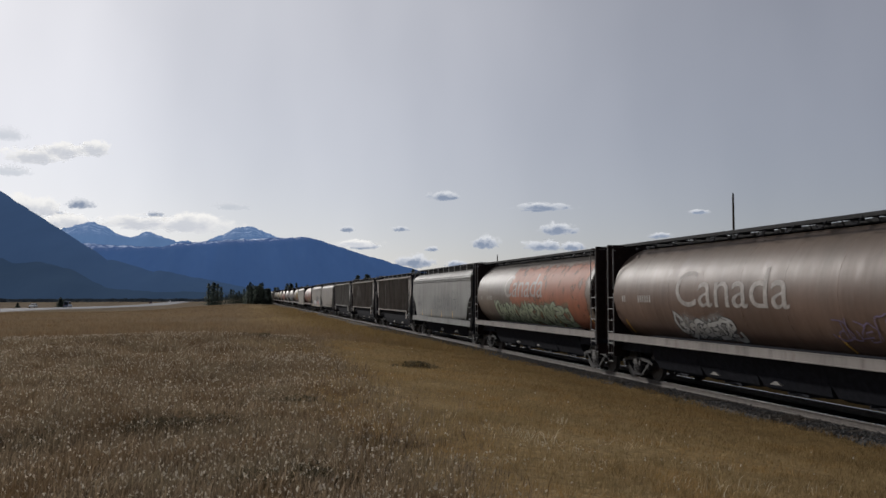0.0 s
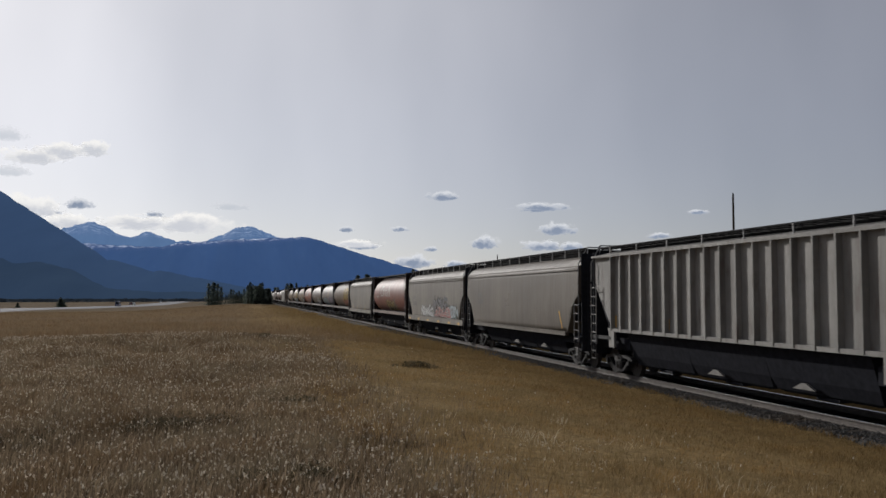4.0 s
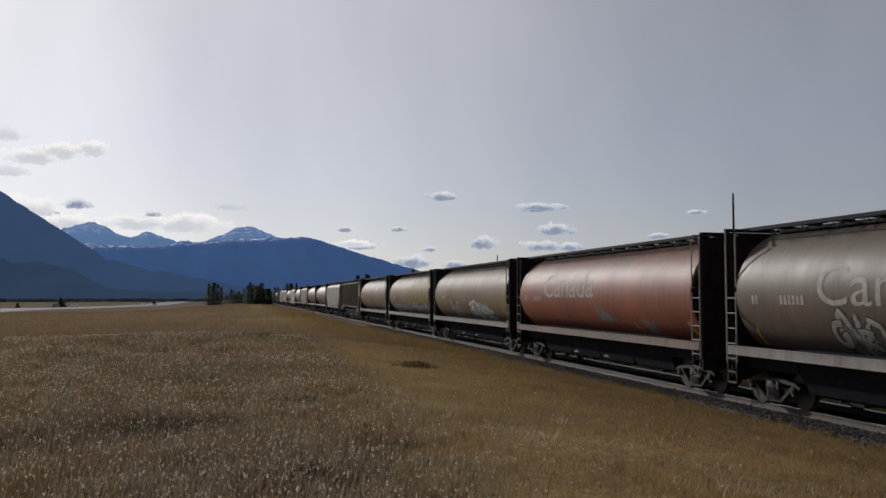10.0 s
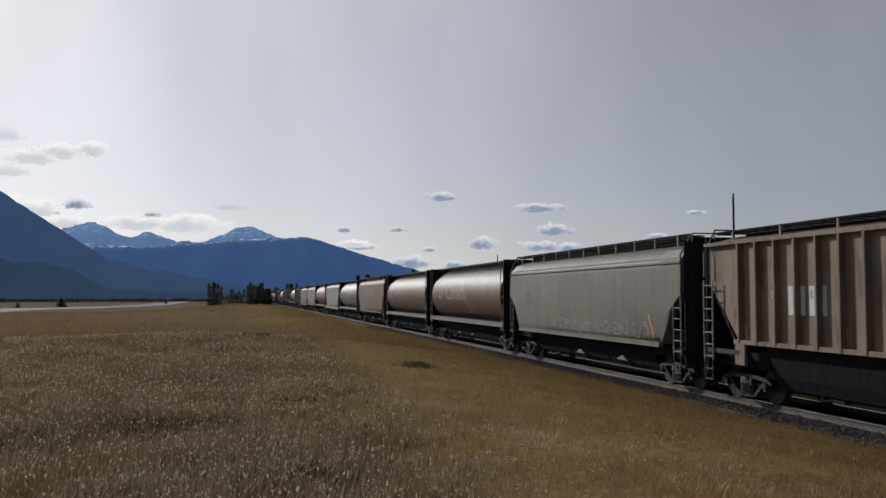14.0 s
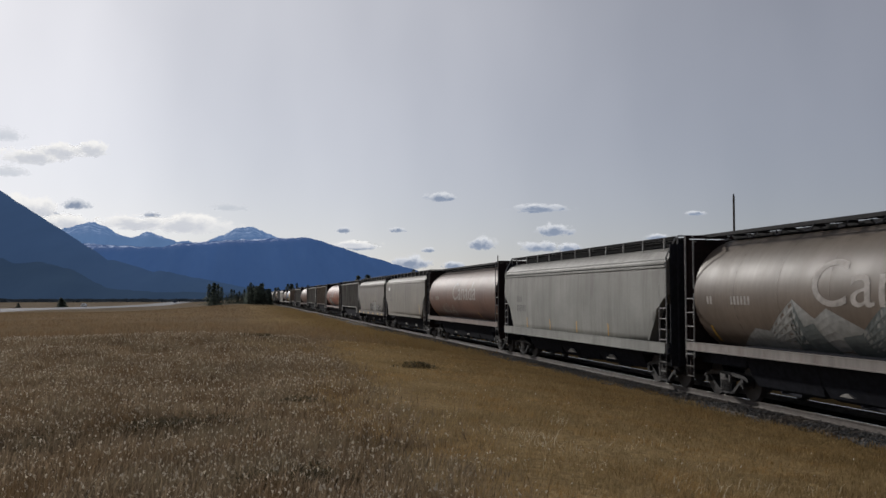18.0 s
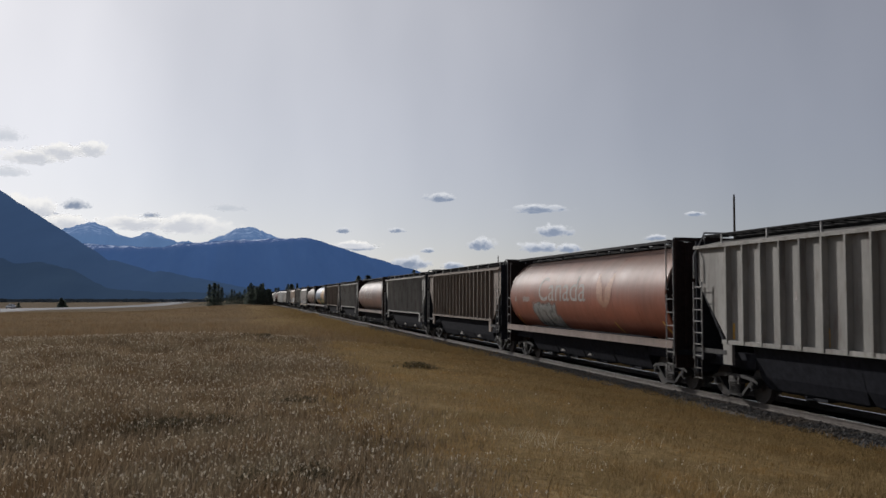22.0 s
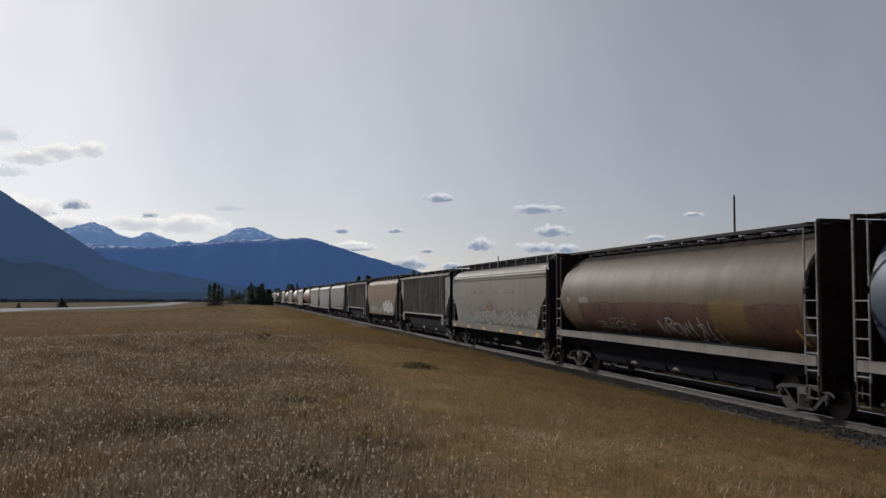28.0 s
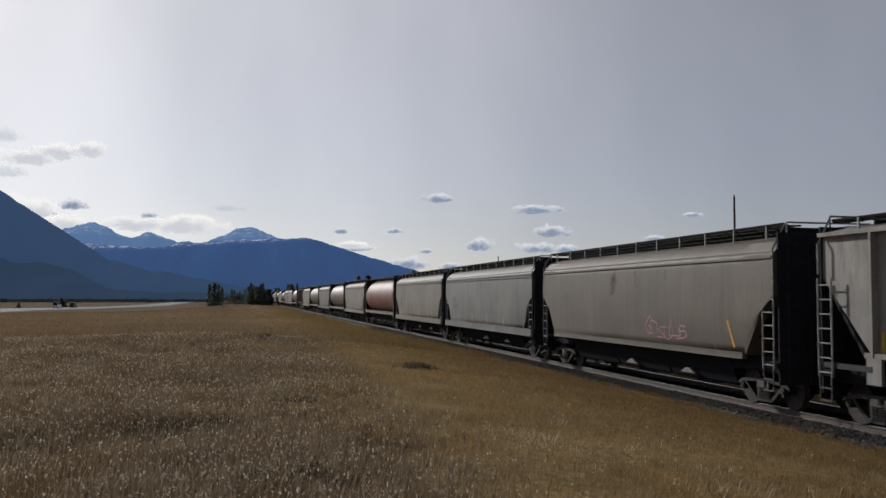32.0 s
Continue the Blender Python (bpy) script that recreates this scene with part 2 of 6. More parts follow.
def hill_mat(name, haze, forest, rock, snowline, snow=0.0, air_range=(1.0, 0.85), tilt=0.0):
    """Distant slopes: forest, bare rock and snow above a line, the blue haze of many kilometres painted as a glow."""
    m = Mat(name, 1.0, 0, 0.0)
    p = m.scale(1, 1, 1, False)
    sepn = m.n.new("ShaderNodeSeparateXYZ")
    m.l.new(m.co.outputs["Object"], sepn.inputs[0])
    f = m.noise(m.scale(1.0, 0.1, 0.4, False), 0.012, 8, 0.65)
    r = m.noise(p, 0.05, 6, 0.7)
    c = m.mix(m.ramp(f, 0.4, 0.62), forest, dim(forest, 1.7))
    z = m.n.new("ShaderNodeMath")
    z.operation = "MULTIPLY_ADD"
    m.l.new(r, z.inputs[0])
    z.inputs[1].default_value = 60.0
    lean = m.n.new("ShaderNodeMath")
    lean.operation = "MULTIPLY_ADD"
    m.l.new(sepn.outputs[0], lean.inputs[0])
    lean.inputs[1].default_value = -tilt
    m.l.new(sepn.outputs[2], lean.inputs[2])
    m.l.new(lean.outputs[0], z.inputs[2])
    if snow:
        c = m.mix(m.ramp(z.outputs[0], snowline - 15, snowline + 10), c, rock)
        spots = m.noise(m.scale(1.0, 1.0, 0.5, False), 0.03, 8, 0.7)
        g = m.n.new("ShaderNodeMath")
        g.operation = "MULTIPLY"
        m.l.new(m.ramp(z.outputs[0], snowline + 4, snowline + 16), g.inputs[0])
        m.l.new(m.ramp(spots, 0.48, 0.62, 0, snow), g.inputs[1])
        c = m.mix(g.outputs[0], c, (0.75, 0.78, 0.82))
    m.color(c)
    # haze painted as blue emission, varied by noise and by height
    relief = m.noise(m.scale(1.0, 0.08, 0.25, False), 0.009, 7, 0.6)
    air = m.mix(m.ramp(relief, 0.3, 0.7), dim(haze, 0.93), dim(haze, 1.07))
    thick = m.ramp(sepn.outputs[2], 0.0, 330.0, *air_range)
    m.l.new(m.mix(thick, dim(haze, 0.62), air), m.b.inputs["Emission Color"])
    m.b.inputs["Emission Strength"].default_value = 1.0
    return m.m


def cloud_mat(name, top, base, dense=1.0):
    """Ragged thin cumulus: solid in the middle, torn by noise towards the rim; bright above, blue-grey below."""
    m = Mat(name, 1.0, 0, 0.0)
    ln = m.n.new("ShaderNodeVectorMath")
    ln.operation = "LENGTH"
    m.l.new(m.co.outputs["Object"], ln.inputs[0])
    sepn = m.n.new("ShaderNodeSeparateXYZ")
    m.l.new(m.co.outputs["Object"], sepn.inputs[0])
    n1 = m.noise(m.scale(2.9, 2.9, 1.7), 1.0, 9, 0.66)
    # flatter underneath, heaped above
    under = m.ramp(sepn.outputs[2], -0.55, -0.1, 0.55, 0.0)
    edge = m.n.new("ShaderNodeMath")
    edge.operation = "MULTIPLY_ADD"
    m.l.new(n1, edge.inputs[0])
    edge.inputs[1].default_value = 2.1
    inv = m.ramp(ln.outputs["Value"], 0.0, 1.0, -0.16, -1.45)
    less = m.n.new("ShaderNodeMath")
    less.operation = "SUBTRACT"
    m.l.new(inv, less.inputs[0])
    m.l.new(under, less.inputs[1])
    m.l.new(less.outputs[0], edge.inputs[2])
    alpha = m.ramp(edge.outputs[0], 0.0, 0.30, 0.0, dense)
    # sunlight painted as emission: thin rims bright, thick heart grey-blue, more so underneath
    up = m.n.new("ShaderNodeMath")
    up.operation = "MULTIPLY_ADD"
    m.l.new(edge.outputs[0], up.inputs[0])
    up.inputs[1].default_value = -1.1
    m.l.new(m.ramp(sepn.outputs[2], -0.3, 0.5, 0.45, 1.25), up.inputs[2])
    col = m.mix(m.ramp(up.outputs[0], 0.1, 0.95), base, top)
    em = m.n.new("ShaderNodeEmission")
    m.l.new(col, em.inputs["Color"])
    tp = m.n.new("ShaderNodeBsdfTransparent")
    mx = m.n.new("ShaderNodeMixShader")
    m.l.new(alpha, mx.inputs[0])
    m.l.new(tp.outputs[0], mx.inputs[1])
    m.l.new(em.outputs[0], mx.inputs[2])
    m.l.new(mx.outputs[0], m.n["Material Output"].inputs["Surface"])
    return m.m


CLOUD = cloud_mat("small_grey_cumulus", (0.70, 0.72, 0.76), (0.25, 0.30, 0.40))
CLOUD_BRIGHT = cloud_mat("sunlit_cumulus", (0.93, 0.915, 0.89), (0.60, 0.62, 0.67), 0.9)
WISP = cloud_mat("thin_cloud_wisp", (0.66, 0.68, 0.72), (0.50, 0.54, 0.60), 0.4)

# ---- mesh helpers ----


def part(name, bm, material, parent=None, label="", smooth=False):
    """Links a bmesh or a mesh as one object, under its parent."""
    if isinstance(bm, bpy.types.Mesh):
        me = bm
    else:
        me = bpy.data.meshes.new(name)
        bm.to_mesh(me)
        bm.free()
        if smooth:
            me.shade_smooth()
    if not me.materials:
        me.materials.append(material)
    ob = new(name, me)
    if me.materials[0] != material:
        ob.material_slots[0].link = "OBJECT"
        ob.material_slots[0].material = material
    if parent is not None:
        ob.parent = parent
    if label:
        ob["label"] = label
    return ob


def box(bm, c, s, rx=0.0):
    m = Matrix.Translation(c) @ Matrix.Rotation(rx, 4, "X") @ Matrix.Diagonal((*s, 1))
    bmesh.ops.create_cube(bm, size=1.0, matrix=m)


def tube(bm, p0, p1, r, n=6, r2=None):
    p0, p1 = Vector(p0), Vector(p1)
    d = p1 - p0
    m = Matrix.Translation((p0 + p1) / 2) @ d.to_track_quat("Z", "Y").to_matrix().to_4x4()
    bmesh.ops.create_cone(bm, cap_ends=True, segments=n, radius1=r, radius2=r if r2 is None else r2, depth=d.length, matrix=m)


def prism(bm, outline, x0, x1):
    """A flat outline of (y, z) pushed from x0 to x1."""
    a = [bm.verts.new((x0, y, z)) for y, z in outline]
    b = [bm.verts.new((x1, y, z)) for y, z in outline]
    bm.faces.new(a)
    bm.faces.new(b[::-1])
    for i in range(len(a)):
        j = (i + 1) % len(a)
        bm.faces.new((a[j], a[i], b[i], b[j]))


def loft(bm, sections, closed=True):
    """Joins rings of equal length (lists of points) and caps the ends."""
    rings = [[bm.verts.new(p) for p in s] for s in sections]
    n = len(rings[0])
    for a, b in zip(rings, rings[1:]):
        for i in range(n if closed else n - 1):
            j = (i + 1) % n
            bm.faces.new((a[i], a[j], b[j], b[i]))
    if closed:
        bm.faces.new(rings[0][::-1])
        bm.faces.new(rings[-1])


def mesh_from(name, verts, faces, material):
    me = bpy.data.meshes.new(name)
    me.from_pydata(verts, [], faces)
    me.materials.append(material)
    return me


# ---- ground ----


def smooth(a, b, t):
    """A soft step from 0 at a to 1 at b."""
    t = min(1.0, max(0.0, (t - a) / (b - a)))
    return t * t * (3 - 2 * t)


def ground_z(x, y):
    """Height of the land: a low rise under the eye, a bank down to the track, a plain that falls away to the road."""
    d = math.hypot(x, y)
    fall = smooth(2.0, -30.0, x)
    rise = 1.12 - 0.0105 * (min(d, 270.0) * fall + min(d, 85.0) * (1 - fall)) - 0.0045 * fall * min(330.0, max(0.0, d - 270.0))
    rise += 0.10 * noise.noise((x * 0.16, y * 0.11, 3.0)) * min(1.0, 40.0 / (d + 8.0)) * 1.6
    rise += 0.5 * noise.noise((x * 0.02, y * 0.015, 7.0)) * smooth(25, 90, d) * (1 - smooth(300, 600, d))
    rise += 0.42 * math.exp(-((x + 2.6) / 6.5) ** 2 - ((y - 37.0) / 6.0) ** 2)
    flat = -0.17 + 0.04 * noise.noise((x * 0.5, y * 0.4, 1.0))
    k = min(1.0, max(0.0, (x - 2.2) / (12.2 - 2.2)))
    k = k * k * (1.6 - 0.6 * k) * 0.55 + k * 0.45 if k < 1 else 1.0
    near = rise * (1 - k) + flat * k
    if y < 14:
        near += 0.22 * smooth(14, 6, y) * smooth(5, 9, x) * (1 - smooth(11.5, 12.5, x))
    if 12.6 < x < 16.2:
        near = -0.34
    elif x > 17.5:
        near = flat - 0.35 * smooth(17.5, 21, x)
    return near


def build_ground():
    radii = [0.0]
    r = 0.6
    while r < 4900:
        radii.append(r)
        r *= 1.045 if r < 60 else 1.10
    seg = 240
    verts, faces = [(0, 0, ground_z(0, 0))], []
    for r in radii[1:]:
        for i in range(seg):
            a = 2 * math.pi * i / seg
            x, y = r * math.sin(a), r * math.cos(a)
            verts.append((x, y, ground_z(x, y)))
    for i in range(seg):
        faces.append((0, 1 + (i + 1) % seg, 1 + i))
    for k in range(len(radii) - 2):
        b = 1 + k * seg
        for i in range(seg):
            j = (i + 1) % seg
            faces.append((b + i, b + j, b + seg + j, b + seg + i))
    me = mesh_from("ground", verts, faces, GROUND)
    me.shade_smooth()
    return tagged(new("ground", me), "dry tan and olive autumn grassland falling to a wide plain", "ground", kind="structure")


build_ground()

# ---- track ----


def build_track():
    bed = tagged(new("track_bed"), "straight railway track on a low grey ballast bed", "railway track", kind="structure")
    bed.location = (TRACK, 0, 0)
    bm = bmesh.new()
    y0, y1 = -60, 1300
    ring = [(-2.45, -0.50), (-1.75, -0.175), (1.75, -0.175), (2.45, -0.50)]
    ys = [y0 + i * 2.0 for i in range(60)] + [60 + i * 40 for i in range(32)]
    rows = []
    for y in ys:
        rows.append([bm.verts.new((x + 0.10 * noise.noise((x, y * 0.8, 2.0)), y, z + 0.03 * noise.noise((x, y, 5.0)))) for x, z in ring])
    for a, b in zip(rows, rows[1:]):
        for i in range(3):
            bm.faces.new((a[i], a[i + 1], b[i + 1], b[i]))
    part("ballast", bm, BALLAST, bed)
    # dark strip between the rails puts the shade under the train into colour
    bm = bmesh.new()
    box(bm, (0.25, (y0 + y1) / 2, -0.175), (1.9, y1 - y0, 0.03))
    part("oily_ballast", bm, TRACK_SHADE, bed)
    # loose stones on the near shoulder
    rnd = random.Random(5)
    verts, faces = [], []
    for _ in range(15000):
        y = 12 + 75 * rnd.random() ** 1.5
        x = rnd.uniform(-2.3, -0.80)
        z = -0.175 if x > -1.75 else -0.175 - (-1.75 - x) * 0.4
        s = rnd.uniform(0.025, 0.065)
        base = len(verts)
        for p in ((1, 0, 0), (-1, 0, 0), (0, 1, 0), (0, -1, 0), (0, 0, 1), (0, 0, -0.6)):
            verts.append((x + s * (p[0] + rnd.uniform(-.4, .4)), y + s * (p[1] + rnd.uniform(-.4, .4)), z + s * (0.7 * p[2] + rnd.uniform(-.3, .3))))
        for f in ((0, 2, 4), (2, 1, 4), (1, 3, 4), (3, 0, 4), (2, 0, 5), (1, 2, 5), (3, 1, 5), (0, 3, 5)):
            faces.append(tuple(base + i for i in f))
    st = part("loose_stones", mesh_from("loose_stones", verts, faces, BALLAST), BALLAST, bed)
    st["kind"] = "stuff"
    for side in (-1, 1):
        bm = bmesh.new()
        prof = [(-0.07, -0.17), (0.07, -0.17), (0.07, -0.15), (0.012, -0.13), (0.012, -0.04), (0.036, -0.03), (0.036, 0.0), (-0.036, 0.0), (-0.036, -0.03), (-0.012, -0.04), (-0.012, -0.13), (-0.07, -0.15)]
        loft(bm, [[(side * 0.755 + x, y, z) for x, z in prof] for y in (y0, y1)])
        rail = part("rail", bm, RAIL, bed)
        bm = bmesh.new()
        box(bm, (side * 0.755, (y0 + y1) / 2, 0.0), (0.062, y1 - y0, 0.008))
        part("rail_head", bm, RAILHEAD, rail, "polished running surface")
    bm = bmesh.new()
    box(bm, (0, 0, -0.235), (2.6, 0.23, 0.15))
    me = bpy.data.meshes.new("tie")
    bm.to_mesh(me)
    bm.free()
    for i in range(150):
        t = part("tie", me, TIE, bed)
        t.location = (rnd.uniform(-.03, .03), 10 + i * 0.54, 0)
    verts, faces = [], []
    for i in range(900):
        y = 91 + i * 0.54
        b = len(verts)
        for z in (-0.31, -0.16):
            verts += [(-1.3, y - .115, z), (1.3, y - .115, z), (1.3, y + .115, z), (-1.3, y + .115, z)]
        faces += [(b + 4, b + 5, b + 6, b + 7), (b, b + 1, b + 5, b + 4), (b + 3, b, b + 4, b + 7)]
    far = part("far_ties", mesh_from("far_ties", verts, faces, TIE), TIE, bed)
    far["kind"] = "stuff"


build_track()

# ---- railcars ----
SPEED = 22.466
CARS = []
MESHES = {}


def cached(key, make):
    """One mesh for all railcars that share a shape."""
    if key not in MESHES:
        bm = bmesh.new()
        smooth_it = make(bm)
        me = bpy.data.meshes.new(key)
        bm.to_mesh(me)
        bm.free()
        if smooth_it:
            me.shade_smooth()
        MESHES[key] = me
    return MESHES[key]


HALF = {"cylinder": 8.45, "smooth": 8.42, "plain": 8.42, "ribbed": 8.58}


def barrel_x(z):
    return math.sqrt(max(0.02, 1.60 ** 2 - ((z - 2.86) * 0.985) ** 2))


def smooth_x(z):
    """Half width of a curve-sided hopper at a height."""
    if z < 3.9:
        return 1.60 - 0.05 * ((z - 2.7) / 1.4) ** 2
    return 1.56 - 0.62 * ((z - 3.9) / 0.6)


def side_x(kind, z):
    if kind == "cylinder":
        return barrel_x(z)
    if kind == "ribbed":
        return 1.42
    return smooth_x(z)


def body_cylinder(bm):
    L = 7.92
    n = 40
    secs = []
    for y, k in ((-L, 0.988), (-L + 0.03, 1.0), (-L + 0.06, 1.0), (-L * 0.5, 1.0), (0, 1.0), (L * 0.5, 1.0), (L - 0.06, 1.0), (L - 0.03, 1.0), (L, 0.988)):
        ring = []
        for i in range(n):
            a = 2 * math.pi * i / n
            z = 2.86 + 1.60 * k * math.sin(a) / 0.985
            z = max(1.38, z)
            ring.append((1.60 * k * math.cos(a), y, z))
        secs.append(ring)
    loft(bm, secs)
    for f in bm.faces:
        f.smooth = len(f.verts) == 4
    return False


def weld_band(bm):
    rings = []
    for yy, k in ((-0.022, 1.0), (-0.014, 1.0022), (0.014, 1.0022), (0.022, 1.0)):
        rings.append([bm.verts.new((1.60 * k * math.cos(a), yy, 2.86 + 1.624 * k * math.sin(a))) for a in [math.radians(-60 + 10 * i) for i in range(31)]])
    for a, b in zip(rings, rings[1:]):
        for i in range(30):
            bm.faces.new((a[i], a[i + 1], b[i + 1], b[i]))
    return True


def side_seam(bm):
    """A welded panel joint standing a few millimetres off a curved side."""
    zs = [1.38 + 2.5 * i / 9 for i in range(10)]
    rows = [[bm.verts.new((-(smooth_x(z) + o), y, z)) for y, o in ((-0.03, -0.002), (-0.015, 0.003), (0.015, 0.003), (0.03, -0.002))] for z in zs]
    for a, b in zip(rows, rows[1:]):
        for i in range(3):
            bm.faces.new((a[i], b[i], b[i + 1], a[i + 1]))
    return True


def smooth_ring(y, inset=0.0, low=1.32):
    zs = [low + (3.9 - low) * i / 10 for i in range(11)]
    right = [(smooth_x(z) - inset, y, z) for z in zs] + [(1.50 - inset, y, 4.0), (1.33 - inset, y, 4.22), (1.0, y, 4.36), (0.5, y, 4.42)]
    return right + [(-x, yy, z) for x, yy, z in right[::-1]]


def body_smooth(bm, low=1.32):
    """Curved sides; towards the ends the lower corners are cut back as slope sheets."""
    L = HALF["smooth"]
    secs = []
    for y, cut in ((-L + 0.02, 1.0), (-L + 0.62, 0.72), (-L + 1.35, 0.0), (-2.7, 0), (0, 0), (2.7, 0), (L - 1.35, 0.0), (L - 0.62, 0.72), (L - 0.02, 1.0)):
        ring = smooth_ring(y, 0.0, low)
        secs.append([(x, yy, max(z, low + cut * 1.55)) for x, yy, z in ring])
    loft(bm, secs)
    for f in bm.faces:
        f.smooth = len(f.verts) == 4 and all(abs(v.co.y) < L - 1.3 for v in f.verts)
    return False


def body_ribbed(bm):
    L = HALF["ribbed"]
    for y0, y1 in ((-L, L),):
        outline = [(-L + 0.02, 4.22), (-L + 0.02, 3.25), (-L + 1.55, 1.62), (L - 1.55, 1.62), (L - 0.02, 3.25), (L - 0.02, 4.22)]
        prism(bm, outline, -1.42, 1.42)
    roof = [(-1.52, 4.20), (-1.52, 4.27), (-0.6, 4.46), (0.6, 4.46), (1.52, 4.27), (1.52, 4.20)]
    loft(bm, [[(x, y, z) for x, z in roof] for y in (-L, L)])
    return False


def rib(bm):
    loft(bm, [[(-0.07, -0.030, z), (-0.07, 0.030, z), (0.085, 0.055, z), (0.085, -0.055, z)] for z in (1.58, 4.20)])
    return False


def cage(bm):
    """End framing: two corner posts, top beam, end sheet behind the platform."""
    for x in (-1.52, 1.52):
        box(bm, (x, 0.0, 2.79), (0.09, 0.10, 3.56))
    box(bm, (0, 0.0, 4.57), (3.13, 0.12, 0.09))
    box(bm, (0, -0.45, 4.55), (3.13, 0.05, 0.05))
    return False


def pressed_sheet(bm, half, z0, z1, y, ribs):
    """An upright sheet with pressed vertical ribs, in one piece."""
    front = [(-half, 0.0)]
    for i in range(ribs):
        c = -half + 2 * half * (i + 0.5) / ribs
        front += [(c - 0.07, 0.0), (c - 0.04, 0.05), (c + 0.04, 0.05), (c + 0.07, 0.0)]
    front.append((half, 0.0))
    ring = front + [(half, -0.05), (-half, -0.05)]
    loft(bm, [[(x, y + d, z) for x, d in ring] for z in (z0, z1)])


def end_sheet_cyl(bm):
    """Full bulkhead at the end of a cylindrical car; its foot stands in for shade in the gap."""
    pressed_sheet(bm, 1.49, 0.68, 4.48, -0.08, 4)
    return False


def end_sheet_box(bm):
    # carried below the platform to stand in for shade between the cars
    pressed_sheet(bm, 1.47, 0.67, 4.43, 0.03, 5)
    return False


def end_slope(bm):
    box(bm, (0, -0.85, 2.1), (2.7, 0.08, 2.2), radians(-38))
    return False


def end_column(bm):
    box(bm, (0, -0.22, 2.0), (0.55, 0.35, 1.9))
    box(bm, (0.1, -0.05, 2.2), (0.3, 0.1, 0.5))
    return False


def ladder(bm, rungs=6, z0=1.05, z1=3.1, w=0.46):
    for y in (-w / 2, w / 2):
        tube(bm, (0, y, z0), (0, y, z1), 0.024, 5)
    for i in range(rungs):
        z = z0 + 0.1 + (z1 - z0 - 0.25) * i / (rungs - 1)
        tube(bm, (0, -w / 2, z), (0, w / 2, z), 0.017, 5)
    return False


def stirrup(bm):
    for y in (-0.2, 0.2):
        tube(bm, (0, y, 0.5), (0, y, 1.1), 0.02, 5)
    for z in (0.52, 0.80):
        tube(bm, (0, -0.2, z), (0, 0.2, z), 0.02, 5)
    return False


def sill(bm, half, z0, z1, depth):
    prism(bm, [(-half, z0), (half, z0), (half, z1), (-half, z1)], -0.05, depth)
    box(bm, (0.02, 0, z1 + 0.012), (0.16, 2 * half, 0.025))
    box(bm, (-0.045, 0, z0 + 0.015), (0.07, 2 * half, 0.03))
    return False


def side_frame(bm):
    """Cast truck side with spring nest, arched top and two journal ends."""
    prism(bm, [(-1.12, 0.58), (-0.95, 0.66), (-0.45, 0.72), (0.45, 0.72), (0.95, 0.66), (1.12, 0.58), (1.12, 0.50), (0.95, 0.57), (0.45, 0.62), (-0.45, 0.62), (-0.95, 0.57), (-1.12, 0.50)], -0.09, 0.09)
    prism(bm, [(-0.36, 0.13), (0.36, 0.13), (0.30, 0.21), (-0.30, 0.21)], -0.09, 0.09)
    for s in (-1, 1):
        p = [(s * 0.86, 0.56), (s * 0.78, 0.58), (s * 0.30, 0.20), (s * 0.36, 0.13)]
        prism(bm, p if s < 0 else p[::-1], -0.07, 0.07)
        p = [(s * 0.30, 0.62), (s * 0.22, 0.62), (s * 0.20, 0.2), (s * 0.28, 0.2)]
        prism(bm, p if s < 0 else p[::-1], -0.07, 0.07)
        tube(bm, (-0.13, s * 0.89, 0.46), (0.08, s * 0.89, 0.46), 0.09, 10)
        tube(bm, (-0.15, s * 0.89, 0.46), (-0.12, s * 0.89, 0.46), 0.05, 6)
    return False


def spring_nest(bm):
    """Coil springs and wedge box of one truck side."""
    for y in (-0.17, -0.06, 0.06, 0.17):
        for k in range(5):
            tube(bm, (-0.08, y, 0.215 + 0.055 * k), (-0.08, y, 0.245 + 0.055 * k), 0.05, 7)
    box(bm, (-0.02, 0, 0.53), (0.22, 0.40, 0.07))
    box(bm, (-0.03, 0, 0.61), (0.24, 0.30, 0.10))
    box(bm, (-0.03, -0.27, 0.56), (0.20, 0.05, 0.20))
    return False


def wheel(bm):
    tube(bm, (-0.06, 0, 0), (0.06, 0, 0), 0.457, 24)
    tube(bm, (0.05, 0, 0), (0.075, 0, 0), 0.49, 24)
    tube(bm, (-0.10, 0, 0), (-0.05, 0, 0), 0.14, 12)
    return False


def axle(bm):
    tube(bm, (-1.0, 0, 0), (1.0, 0, 0), 0.08, 8)
    return False


def bolster(bm):
    box(bm, (0, 0, 0.60), (2.1, 0.36, 0.26))
    box(bm, (0, 0, 0.80), (0.7, 0.5, 0.22))
    return False


def coupler(bm):
    box(bm, (0, 0.35, 0.88), (0.22, 0.75, 0.2))
    box(bm, (0.04, 0.75, 0.88), (0.36, 0.26, 0.3))
    tube(bm, (0.25, 0.25, 0.62), (0.12, 0.75, 0.40), 0.03, 6)
    return False


def bay(bm, top, half, low=0.46):
    """A hopper bay: upright above, drawn in below to an outlet."""
    loft(bm, [[(x * w, y * h, z) for x, y in ((-1, -1), (1, -1), (1, 1), (-1, 1))] for z, w, h in ((top, 1.36, half - 0.004), (0.76, 1.10, half - 0.01), (low, 0.95, half - 0.10), (low - 0.07, 0.85, half - 0.3))])
    return False


def outlet(bm):
    """Sliding outlet gate with its rack under a bay."""
    box(bm, (0, 0, 0.37), (1.8, 0.8, 0.07))
    tube(bm, (-1.05, 0.2, 0.41), (1.05, 0.2, 0.41), 0.035, 6)
    return False


